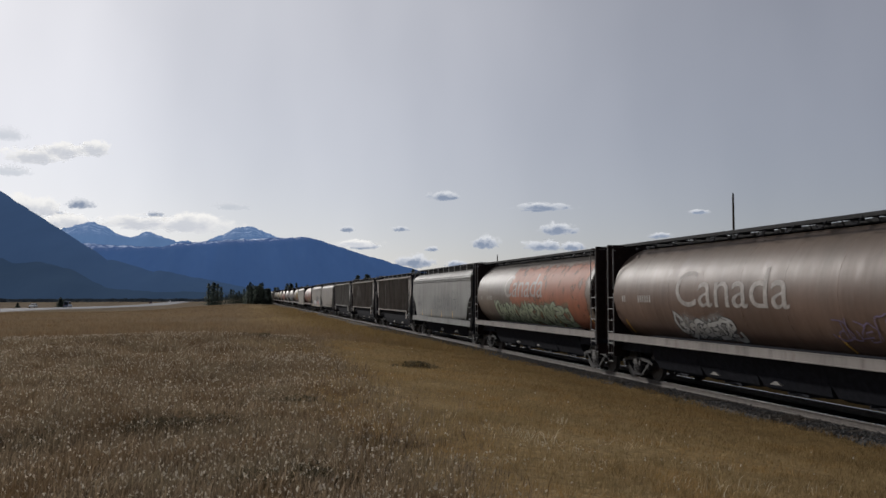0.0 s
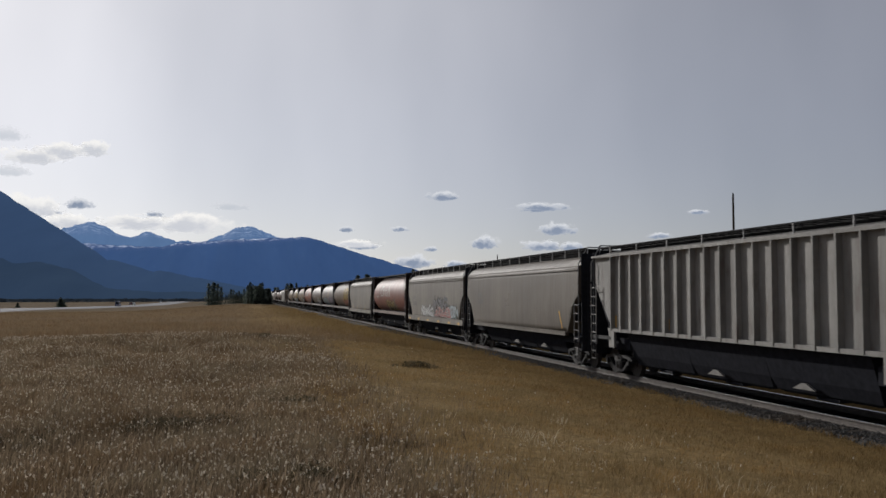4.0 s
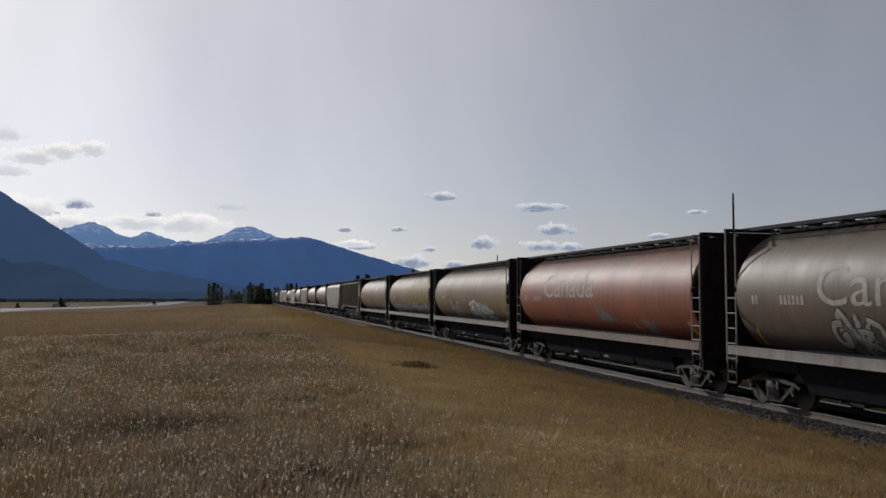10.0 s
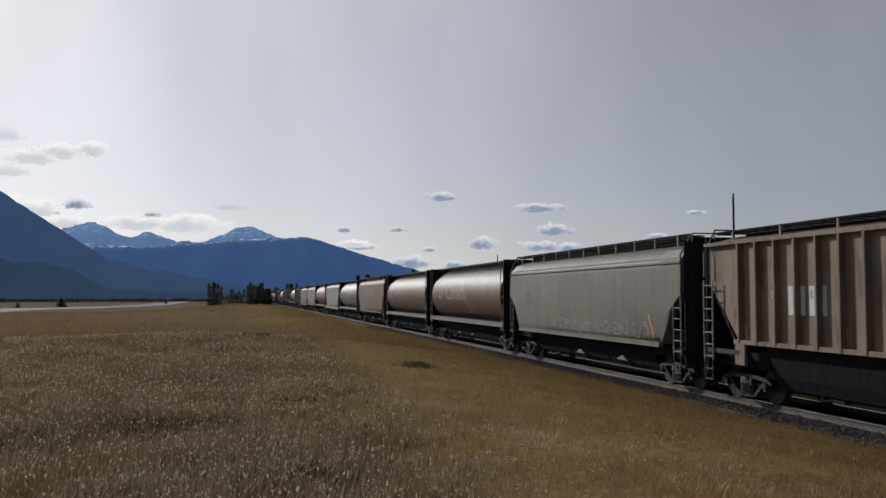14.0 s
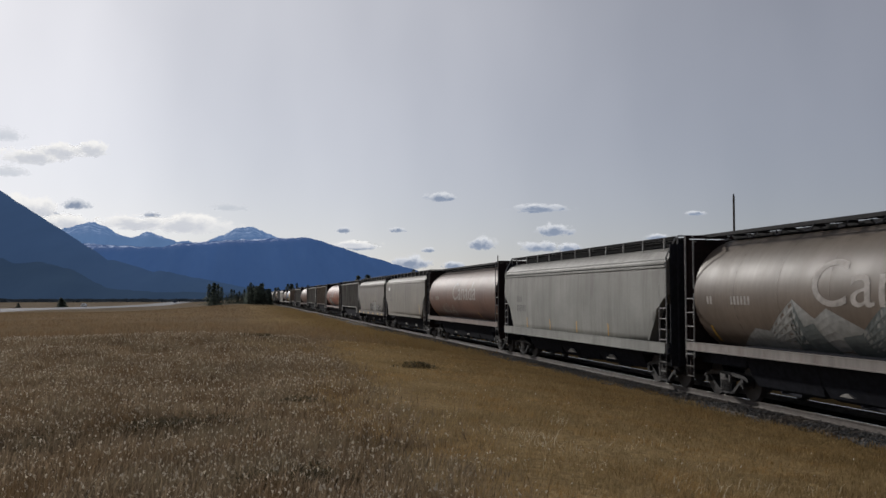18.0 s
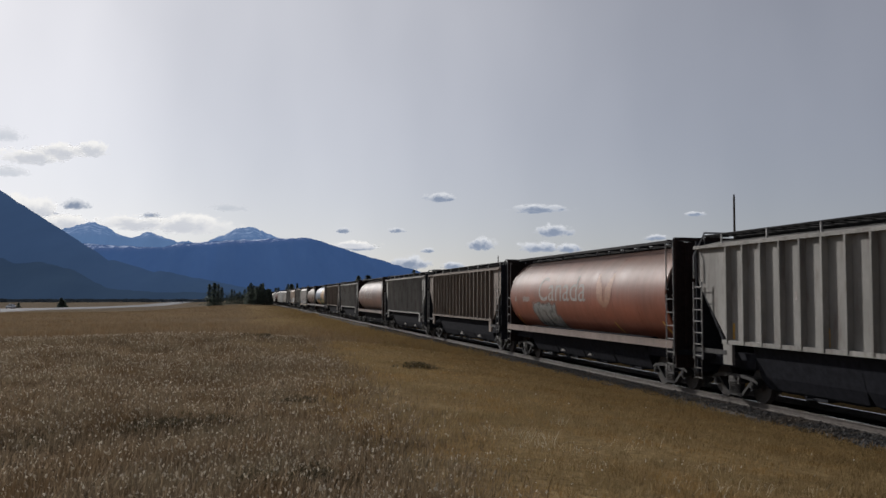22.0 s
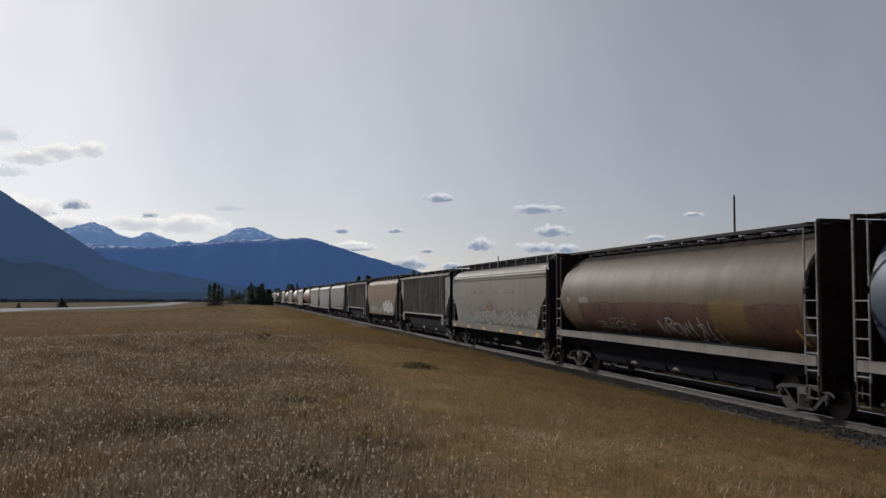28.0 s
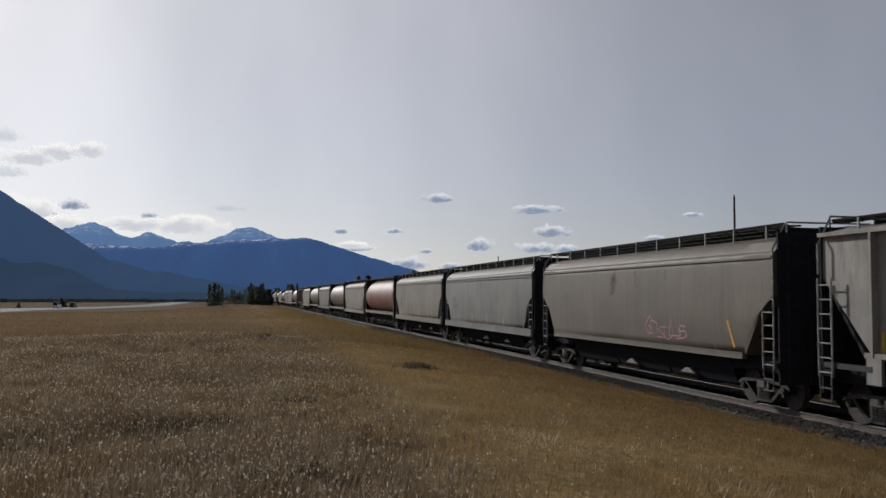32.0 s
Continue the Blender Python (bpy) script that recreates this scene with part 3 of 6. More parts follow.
def sunlit_face(bm, k):
    """Pale patch for the sunlit slope of a hopper bay, the light put into its colour."""
    prism(bm, [(-0.5 * k, 0.57), (0.5 * k, 0.57), (0.12 * k, 0.57 + 0.17 * k), (-0.12 * k, 0.57 + 0.17 * k)], -0.03, 0.03)
    return False


def end_fill(bm):
    """Slope sheet and draft gear above a truck."""
    box(bm, (0, 0, 1.12), (2.4, 2.3, 0.40))
    box(bm, (0, 0, 0.92), (1.2, 2.6, 0.25))
    return False


def centre_sill(bm):
    box(bm, (0, 0, 0.82), (0.5, 17.0, 0.70))
    return False


def running_board(bm, half, z, w=0.55, off=0.0):
    """Roof walk: open grating on brackets."""
    n = 5
    for i in range(n):
        box(bm, (off - w / 2 + w * i / (n - 1), 0, z), (0.045, 2 * half, 0.035))
    k = int(half * 2 / 0.45)
    for i in range(k + 1):
        box(bm, (off, -half + 2 * half * i / k, z - 0.02), (w, 0.03, 0.03))
    return False


def hatch_trough(bm, half, z, wide=1.5, tall=0.24):
    box(bm, (0, 0, z), (wide, 2 * half - 1.6, tall))
    k = 5
    for i in range(k):
        box(bm, (0, (-half + 1.2) + (2 * half - 2.4) * i / (k - 1), z + 0.07), (0.72, 0.10, 0.05))
    return False


def roof_bracket(bm):
    prism(bm, [(-0.02, 4.30), (0.02, 4.30), (0.02, 4.66), (-0.02, 4.66)], -0.04, 0.0)
    return False


def roof_rail(bm, half, z=4.66):
    tube(bm, (0, -half, z), (0, half, z), 0.028, 5)
    return False


def walk_deck(bm, half, z):
    """Roof walk of a cylindrical car: grating with a deep outer edge, on knees off the barrel."""
    running_board(bm, half, z, 0.64)
    box(bm, (-0.33, 0, z - 0.03), (0.03, 2 * half, 0.09))
    for i in range(15):
        y = -half + 0.3 + (2 * half - 0.6) * i / 14
        tube(bm, (-0.32, y, z - 0.05), (-0.22, y, z - 0.24), 0.02, 4)
        box(bm, (-0.02, y, z - 0.06), (0.6, 0.05, 0.06))
    return False


def hook(bm):
    """A batten hook hanging off the edge of the roof walk."""
    tube(bm, (0, 0, 4.56), (-0.06, 0.10, 4.40), 0.02, 5)
    tube(bm, (-0.06, 0.10, 4.40), (-0.03, 0.34, 4.38), 0.02, 5)
    tube(bm, (-0.03, 0.34, 4.38), (0.02, 0.40, 4.46), 0.016, 5)
    return False


def ridge(bm, half):
    prism(bm, [(-half, -0.026), (half, -0.026), (half, 0.026), (-half, 0.026)], -0.028, 0.028)
    return False


def brake_wheel(bm):
    tube(bm, (0, 0, 0), (0, 0.05, 0), 0.05, 8)
    for i in range(12):
        a, b = 2 * math.pi * i / 12, 2 * math.pi * (i + 1) / 12
        tube(bm, (0.26 * math.cos(a), 0.03, 0.26 * math.sin(a)), (0.26 * math.cos(b), 0.03, 0.26 * math.sin(b)), 0.018, 4)
    for i in range(4):
        a = math.pi * i / 2
        tube(bm, (0, 0.03, 0), (0.26 * math.cos(a), 0.03, 0.26 * math.sin(a)), 0.014, 4)
    return False


def put(name, key, make, material, parent, m=None, label=""):
    ob = part(name, cached(key, make), material, parent, label)
    if m is not None:
        ob.matrix_basis = m
    return ob


def add_truck(car, y):
    tr = put("truck", "bolster", bolster, UNDER, car, pose(0, y, 0))
    for x, r in ((-1.0, 0), (1.0, 180)):
        put("side_frame", "side_frame", side_frame, TRUCK, tr, pose(x, 0, 0, 0, 0, r))
        put("spring_nest", "spring_nest", spring_nest, SPRING, tr, pose(x, 0, 0, 0, 0, r), "coil springs in a paler, lit tone")
    for s in (-0.89, 0.89):
        put("axle", "axle", axle, WHEEL, tr, pose(0, s, 0.457))
        put("wheel", "wheel", wheel, WHEEL, tr, pose(-0.755, s, 0.457))
        put("wheel", "wheel", wheel, WHEEL, tr, pose(0.755, s, 0.457, 0, 0, 180))


def railcar(kind, label, paint, sill_paint=None, bays=4, ends=None, ribs=None):
    car = new({"cylinder": "cylindrical_hopper_car", "smooth": "curved_hopper_car", "plain": "sloped_hopper_car", "ribbed": "ribbed_hopper_car"}[kind])
    tagged(car, label, "hopper car", "freight train")
    H = HALF[kind]
    ends = ends or DARK
    sp = sill_paint or paint
    add_truck(car, H - 1.30)
    add_truck(car, -H + 1.30)
    put("centre_sill", "centre_sill", centre_sill, UNDER, car)
    for s, r in ((1, 0), (-1, 180)):
        put("coupler", "coupler", coupler, UNDER, car, pose(0, s * (H - 0.15), 0, 0, 0, r))
    span = 2 * (H - 2.6)
    step = span / bays
    top = 1.66 if kind == "ribbed" else 1.5
    for i in range(bays):
        b = put("hopper_bay", "bay_%d_%s" % (bays, kind), lambda bm: bay(bm, top, step / 2), UNDER, car, pose(0, -span / 2 + step * (i + 0.5), 0))
        put("outlet_gate", "outlet", outlet, BLACK, b)
        if i in ((1, 2) if kind == "cylinder" else (0, 1)):
            for s in (-1, 1):
                put("discharge_gate", "gate_face_%d" % bays, lambda bm: sunlit_face(bm, 0.5 if bays > 3 else 0.85), SUNLIT_SLOPE, b, pose(s * 1.17, 0.5, 0), "pale patch for the sunlit slope of a hopper bay")
    for s in (-1, 1):
        put("draft_gear", "end_fill", end_fill, UNDER, car, pose(0, s * (H - 1.4), 0))
    if kind == "cylinder":
        put("barrel", "body_cylinder", body_cylinder, paint, car)
        for i in range(7):
            put("weld_band", "weld_band", weld_band, paint, car, pose(0, -5.85 + 1.95 * i, 0))
        for s in (-1, 1):
            put("side_sill", "sill_c", lambda bm: sill(bm, 8.35, 1.26, 1.47, 0.1), sp, car, pose(s * 1.55, 0, 0, 0, 0, 0 if s < 0 else 180))
            put("tank_end", "tank_end", lambda bm: tube(bm, (0, -0.02, 2.86), (0, 0.02, 2.86), 1.57, 36), ends, car, pose(0, s * 7.94, 0))
        for s in (-1, 1):
            put("roof_walk", "walk_c", lambda bm: walk_deck(bm, 8.4, 4.60), GRATE, car, pose(s * 0.80, 0, 0, 0, 0, 0 if s < 0 else 180))
        put("hatch", "hatch_c", lambda bm: hatch_trough(bm, 8.4, 4.50, 0.95, 0.12), GRATE, car)
        for i in range(12):
            put("batten_hook", "hook", hook, BLACK, car, pose(-1.13, -6.6 + 1.2 * i, 0.0))
    elif kind in ("smooth", "plain"):
        put("body", "body_smooth", body_smooth, paint, car)
        for i in range(5):
            put("side_seam", "side_seam", side_seam, paint, car, pose(0, -5.6 + 2.8 * i, 0))
            put("side_seam", "side_seam", side_seam, paint, car, pose(0, 5.6 - 2.8 * i, 0, 0, 0, 180))
        if kind == "smooth":
            for s in (-1, 1):
                put("side_sill", "sill_s", lambda bm: sill(bm, 8.35, 1.06, 1.36, 0.1), sp, car, pose(s * 1.58, 0, 0, 0, 0, 0 if s < 0 else 180))
                for z in (3.74, 3.85, 3.96):
                    put("roof_ridge", "ridge", lambda bm: ridge(bm, 8.35), paint, car, pose(s * (smooth_x(z) + 0.012), 0, z))
        else:
            for s in (-1, 1):
                for z in (3.82, 3.95):
                    put("roof_ridge", "ridge_p", lambda bm: ridge(bm, 8.35), paint, car, pose(s * (smooth_x(z) + 0.012), 0, z))
                put("side_sill", "sill_p", lambda bm: sill(bm, 7.0, 1.22, 1.36, 0.1), sp, car, pose(s * 1.55, 0, 0, 0, 0, 0 if s < 0 else 180))
        for s in (-1, 1):
            put("roof_walk", "walk_s", lambda bm: running_board(bm, 8.3, 4.62, 0.45), GRATE, car, pose(s * 0.95, 0, 0))
            put("roof_rail", "roof_rail", lambda bm: roof_rail(bm, 8.3), GRATE, car, pose(s * 1.2, 0, 0))
            for i in range(11):
                put("roof_bracket", "roof_bracket", roof_bracket, LADDER, car, pose(s * 1.2, -7.6 + 1.52 * i, 0))
        put("hatch", "hatch_s", lambda bm: hatch_trough(bm, 8.3, 4.52), GRATE, car)
    else:
        put("body", "body_ribbed", body_ribbed, paint, car)
        for s in (-1, 1):
            for i in range(18):
                put("rib", "rib", rib, ribs or paint, car, pose(s * 1.50, -6.84 + 0.805 * i, 0, 0, 0, 0 if s < 0 else 180))
            put("bottom_chord", "chord_r", lambda bm: prism(bm, [(-7.1, 1.55), (7.1, 1.55), (7.1, 1.66), (-7.1, 1.66)], -0.05, 0.05), paint, car, pose(s * 1.50, 0, 0))
            put("top_chord", "top_r", lambda bm: prism(bm, [(-8.56, 4.19), (8.56, 4.19), (8.56, 4.28), (-8.56, 4.28)], -0.06, 0.06), paint, car, pose(s * 1.50, 0, 0))
            put("roof_walk", "walk_r", lambda bm: running_board(bm, 8.5, 4.56, 0.45), GRATE, car, pose(s * 0.95, 0, 0))
            put("roof_rail", "roof_rail_r", lambda bm: roof_rail(bm, 8.5, 4.58), GRATE, car, pose(s * 1.2, 0, 0))
            for i in range(8):
                put("roof_bracket", "roof_bracket_r", lambda bm: prism(bm, [(-0.02, 4.28), (0.02, 4.28), (0.02, 4.58), (-0.02, 4.58)], -0.04, 0.0), LADDER, car, pose(s * 1.2, -7.6 + 2.17 * i, 0))
            for e in (-1, 1):
                put("corner_gusset", "gusset", lambda bm: prism(bm, [(-0.22, 1.0), (0.22, 1.0), (0.22, 1.62), (-0.22, 1.62)], -0.04, 0.04), paint, car, pose(s * 1.50, e * (H - 1.75), 0))
                put("end_sill", "endsill_r", lambda bm: box(bm, (0, 0, 1.32), (0.10, 1.7, 0.12)), TRUCK, car, pose(s * 1.50, e * (H - 0.85), 0))
        put("hatch", "hatch_r", lambda bm: hatch_trough(bm, 8.5, 4.50), GRATE, car)
    for s, r in ((1, 0), (-1, 180)):
        if kind == "cylinder":
            put("end_frame", "cage", cage, ends, car, pose(0, s * H, 0, 0, 0, r))
            put("end_sheet", "end_sheet_cyl", end_sheet_cyl, ends, car, pose(0, s * H, 0, 0, 0, r))
            put("end_platform", "platform", lambda bm: box(bm, (0, -0.25, 1.15), (3.1, 0.6, 0.14)), BLACK, car, pose(0, s * H, 0, 0, 0, r))
        else:
            # near-black sheets put the shade of the end faces into the colour
            put("end_sheet", "end_sheet_box", end_sheet_box, BLACK, car, pose(0, s * H, 0, 0, 0, r))
            put("slope_sheet", "end_slope", end_slope, BLACK, car, pose(0, s * H, 0, 0, 0, r))
            put("end_column", "end_column", end_column, BLACK, car, pose(0, s * H, 0, 0, 0, r))
            put("end_platform", "platform", lambda bm: box(bm, (0, -0.25, 1.15), (3.1, 0.6, 0.14)), BLACK, car, pose(0, s * H, 0, 0, 0, r))
            for x in (-1, 1):
                put("corner_grab", "corner_grab", lambda bm: [tube(bm, (-1.57, 0, 3.35), (-1.57, 0, 4.02), 0.024, 5), tube(bm, (-1.57, 0, 4.02), (-1.22, 0, 4.66), 0.024, 5)] and False, LADDER, car, pose(0, s * (H - 0.05), 0, 0, 0, 0 if x < 0 else 180))
            put("top_hoop", "hoop", lambda bm: [tube(bm, (-1.2, 0, 4.3), (-1.2, 0, 4.68), 0.025, 5), tube(bm, (1.2, 0, 4.3), (1.2, 0, 4.68), 0.025, 5), tube(bm, (-1.2, 0, 4.68), (1.2, 0, 4.68), 0.025, 5)] and False, LADDER, car, pose(0, s * H, 0, 0, 0, r))
        for x in (-1.58, 1.58):
            tall = kind == "cylinder"
            put("ladder", "ladder_%s" % kind, lambda bm: ladder(bm, 5 if tall else 7, 1.05, 2.9 if tall else 3.25), LADDER, car, pose(x, s * (H - 0.27), 0))
            put("stirrup", "stirrup", stirrup, SPRING, car, pose(x, s * (H - 0.27), 0))
            if tall:
                put("grab_rail", "grab_short", lambda bm: [tube(bm, (0, 0, 3.05), (0, 0, 4.45), 0.022, 5), tube(bm, (0, 0, 3.05), (0.09, 0, 3.05), 0.02, 5), tube(bm, (0, 0, 4.4), (0.09, 0, 4.4), 0.02, 5)] and False, LADDER, car, pose(x, s * (H - 0.50), 0, 0, 0, 0 if x < 0 else 180))
                put("grab_rail", "grab", lambda bm: tube(bm, (0, 0, 1.1), (0, 0, 4.55), 0.025, 5), LADDER, car, pose(x, s * (H - 0.04), 0))
    put("brake_wheel", "brake_wheel", brake_wheel, BLACK, car, pose(0.7, H - 0.2, 2.6))
    return car

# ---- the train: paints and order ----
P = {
    "brown": weathered_paint("faded_brown_car_paint", (0.17, 0.107, 0.078), 0.40, grime=0.25, spec=0.2, top_shade=0.6),
    "silver": weathered_paint("tarnished_silver_brown_paint", (0.165, 0.127, 0.098), 0.40, grime=0.22, spec=0.22, top_shade=0.6),
    "tan": weathered_paint("dirty_tan_paint", (0.238, 0.171, 0.103), 0.44, grime=0.26, spec=0.12, top_shade=0.6),
    "umber": weathered_paint("dull_umber_car_paint", (0.17, 0.125, 0.088), 0.46, grime=0.3, spec=0.1, top_shade=0.6),
    "orange": weathered_paint("sun_faded_orange_red_paint", (0.29, 0.092, 0.05), 0.42, grime=0.25, spec=0.2, top_shade=0.6),
    "red": weathered_paint("oxide_red_paint", (0.255, 0.096, 0.066), 0.42, grime=0.25, spec=0.2, top_shade=0.6),
    "russet": weathered_paint("faded_russet_paint", (0.19, 0.098, 0.068), 0.42, grime=0.25, spec=0.2, top_shade=0.6),
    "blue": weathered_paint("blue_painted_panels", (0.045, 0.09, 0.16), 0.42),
    "grey": weathered_paint("pale_grey_car_paint", (0.192, 0.17, 0.136), 0.5, top_shade=0.6),
    "warm": weathered_paint("warm_grey_car_paint", (0.138, 0.116, 0.09), 0.5, top_shade=0.6),
    "coolgrey": weathered_paint("cool_grey_car_paint", (0.165, 0.168, 0.158), 0.5, top_shade=0.5),
    "chalk": weathered_paint("chalky_pale_grey_paint", (0.245, 0.246, 0.224), 0.5, top_shade=0.4),
    "rustbrown": weathered_paint("rust_brown_car_paint", (0.118, 0.076, 0.042), 0.5, rust=0.4),
    "ochre": weathered_paint("orange_brown_car_paint", (0.155, 0.076, 0.02), 0.5, rust=0.3, spec=0.15),
    "ribdark": weathered_paint("dark_brown_grey_car_paint", (0.20, 0.172, 0.15), 0.6, rust=0.5),
    "ribgrey": weathered_paint("grey_ribbed_car_paint", (0.31, 0.30, 0.28), 0.6, rust=0.5),
    "riblight": weathered_paint("light_grey_ribbed_car_paint", (0.34, 0.33, 0.31), 0.6, rust=0.9),
    "ribrust": weathered_paint("rust_streaked_tan_car_paint", (0.265, 0.205, 0.15), 0.6, rust=0.9),
    "ribbrown": weathered_paint("brown_ribbed_car_paint", (0.215, 0.168, 0.135), 0.6, rust=0.6),
}
SILL = weathered_paint("dusty_pale_sill_paint", (0.225, 0.20, 0.182), 0.5, grime=0.7, rust=0.35)
SILLRED = weathered_paint("dusty_red_sill_paint", (0.20, 0.145, 0.122), 0.5, grime=0.6, rust=0.3)

# (kind, paint, where the car's middle stands along the track at the start, in metres)
TRAIN = [
    ("cylinder", "brown", 20.76), ("cylinder", "silver", 38.68), ("smooth", "coolgrey", 56.40), ("ribbed", "ribdark", 74.67),
    ("ribbed", "ribdark", 93.43), ("ribbed", "ribgrey", 112.03), ("plain", "warm", 130.21), ("smooth", "grey", 147.98),
    ("cylinder", "red", 166.02), ("smooth", "grey", 184.25), ("cylinder", "umber", 201.86), ("cylinder", "silver", 219.48),
    ("cylinder", "silver", 237.63), ("cylinder", "orange", 255.85), ("cylinder", "tan", 273.94), ("cylinder", "tan", 291.94),
    ("cylinder", "tan", 310.10), ("ribbed", "ribrust", 328.55), ("plain", "grey", 346.82), ("cylinder", "brown", 364.77),
    ("cylinder", "brown", 382.96), ("plain", "rustbrown", 401.39), ("cylinder", "silver", 419.59), ("smooth", "chalk", 437.60),
    ("cylinder", "russet", 455.58), ("plain", "grey", 473.43), ("smooth", "warm", 491.12), ("ribbed", "ribgrey", 508.89),
    ("cylinder", "orange", 527.05), ("ribbed", "ribbrown", 545.52), ("ribbed", "ribgrey", 563.99), ("cylinder", "russet", 582.02),
    ("ribbed", "riblight", 600.24), ("ribbed", "ribbrown", 618.77), ("cylinder", "blue", 637.00), ("cylinder", "umber", 655.05),
    ("smooth", "warm", 673.14), ("ribbed", "riblight", 691.41), ("plain", "ochre", 709.59), ("ribbed", "ribgrey", 727.95),
    ("plain", "warm", 746.59), ("smooth", "coolgrey", 764.86), ("smooth", "grey", 782.90), ("cylinder", "red", 800.94),
    ("smooth", "grey", 818.98), ("cylinder", "silver", 837.02), ("smooth", "warm", 855.06), ("cylinder", "silver", 873.10),
    ("smooth", "grey", 891.14), ("ribbed", "ribbrown", 909.43), ("cylinder", "silver", 927.73), ("smooth", "grey", 945.77),
    ("smooth", "warm", 963.79), ("cylinder", "silver", 981.83), ("smooth", "grey", 999.87), ("cylinder", "tan", 1017.91),
    ("smooth", "grey", 1035.95), ("cylinder", "silver", 1053.99), ("smooth", "grey", 1072.03),
]
WORDS = {
    "brown": "faded brown cylindrical grain hopper car with a grimy pale sill", "silver": "tarnished silver-brown cylindrical grain hopper car",
    "russet": "faded russet-red cylindrical grain hopper car", "tan": "dirty tan cylindrical grain hopper car with graffiti", "orange": "sun-faded orange-red cylindrical grain hopper car",
    "umber": "dull umber cylindrical grain hopper car with sprayed patches", "red": "oxide red cylindrical grain hopper car", "blue": "blue cylindrical hopper car covered in yellow graffiti",
    "grey": "pale grey covered hopper car with curved sides", "warm": "weathered warm grey covered hopper car", "coolgrey": "cool grey covered hopper car with dull stains",
    "chalk": "chalky pale grey curve-sided covered hopper car", "rustbrown": "rust-brown covered hopper car with smooth sides", "ochre": "orange-brown covered hopper car with faded patches",
    "ribdark": "dark brown-grey ribbed hopper car", "ribgrey": "grey ribbed hopper car with rust specks", "riblight": "light grey ribbed hopper car",
    "ribrust": "rust-streaked tan ribbed hopper car with graffiti", "ribbrown": "dull brown ribbed hopper car",
}
for kind, paint, mid in TRAIN:
    sp = None
    if kind == "cylinder":
        sp = SILLRED if paint in ("orange", "red", "russet") else SILL
    car = railcar(kind, WORDS[paint], P[paint], sp, 4 if kind == "cylinder" else 3, None, P["ribbrown"] if paint == "ribrust" else None)
    CARS.append((car, mid))

# ---- distance: ranges, clouds ----


def tent(az, peaks):
    best = -5.0
    for a0, e0, a1, e1, l, r in peaks:
        t = min(1.0, max(0.0, (az - a0) / max(1e-6, a1 - a0)))
        best = max(best, e0 + (e1 - e0) * t - max(0.0, a0 - az) * l - max(0.0, az - a1) * r)
    return best


def mountain(name, label, material, peaks, dist, az0, az1, rough, cols=260, seed=0):
    """A range as a relief sheet: ridges given by bearing, elevation and the fall on either side."""
    rows = 26
    # each ridge: bearing and elevation of its two ends, fall per degree to either side
    verts, faces = [], []
    for j in range(rows):
        v = j / (rows - 1)
        back = max(0.0, (v - 0.7) / 0.3)
        h = min(1.0, v / 0.7) ** 0.85 * (1 - 0.35 * back)
        d = dist * (0.72 + 0.4 * v)
        for i in range(cols):
            az = az0 + (az1 - az0) * i / (cols - 1)
            e = tent(az, peaks) + rough * (noise.fractal((az * 0.7, seed, v * 2.0), 1.0, 2.1, 6) * 0.35 + noise.fractal((az * 3.1, seed + 5, v * 3.0), 1.0, 2.1, 4) * 0.10 + abs(noise.noise((az * 5.3, seed + 9, 0.5))) * 0.22 + noise.fractal((az * 11.0, seed + 11, 0.5), 0.8, 2.1, 3) * 0.06)
            x, y = d * math.sin(radians(az)), d * math.cos(radians(az))
            z = EYE.z + dist * 1.0 * math.tan(radians(max(-0.6, e))) * h
            z += (1 - abs(2 * v - 1.2)) * dist * 0.0012 * noise.fractal((az * 1.6, v * 6, seed), 1.0, 2.0, 5)
            verts.append((x, y, z - (1 - min(1, v * 6)) * 12))
    for j in range(rows - 1):
        for i in range(cols - 1):
            a = j * cols + i
            faces.append((a, a + 1, a + cols + 1, a + cols))
    me = mesh_from(name, verts, faces, material)
    me.shade_smooth()
    return tagged(new(name, me), label, "mountain", kind="structure")


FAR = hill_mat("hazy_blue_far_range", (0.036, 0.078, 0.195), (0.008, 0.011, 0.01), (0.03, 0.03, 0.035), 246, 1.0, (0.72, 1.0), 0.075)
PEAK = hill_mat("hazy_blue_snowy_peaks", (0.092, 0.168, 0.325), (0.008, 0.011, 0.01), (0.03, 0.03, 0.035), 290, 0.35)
SIDE = hill_mat("hazy_blue_forested_slope", (0.036, 0.068, 0.142), (0.006, 0.009, 0.009), (0.1, 0.1, 0.1), 9000, 0.0, (0.5, 0.95))
FOOT = hill_mat("hazy_dark_foothill", (0.025, 0.045, 0.086), (0.005, 0.007, 0.006), (0.1, 0.1, 0.1), 9000)
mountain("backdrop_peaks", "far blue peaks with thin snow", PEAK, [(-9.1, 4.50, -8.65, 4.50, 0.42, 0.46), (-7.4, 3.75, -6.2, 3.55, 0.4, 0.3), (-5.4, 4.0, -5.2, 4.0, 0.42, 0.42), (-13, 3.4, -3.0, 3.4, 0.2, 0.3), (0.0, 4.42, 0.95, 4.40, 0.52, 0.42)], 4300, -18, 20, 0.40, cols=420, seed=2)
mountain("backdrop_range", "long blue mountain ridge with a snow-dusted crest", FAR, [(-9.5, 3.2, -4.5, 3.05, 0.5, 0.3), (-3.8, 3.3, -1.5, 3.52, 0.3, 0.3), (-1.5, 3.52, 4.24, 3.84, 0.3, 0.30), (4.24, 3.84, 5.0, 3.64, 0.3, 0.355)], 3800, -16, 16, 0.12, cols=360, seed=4)
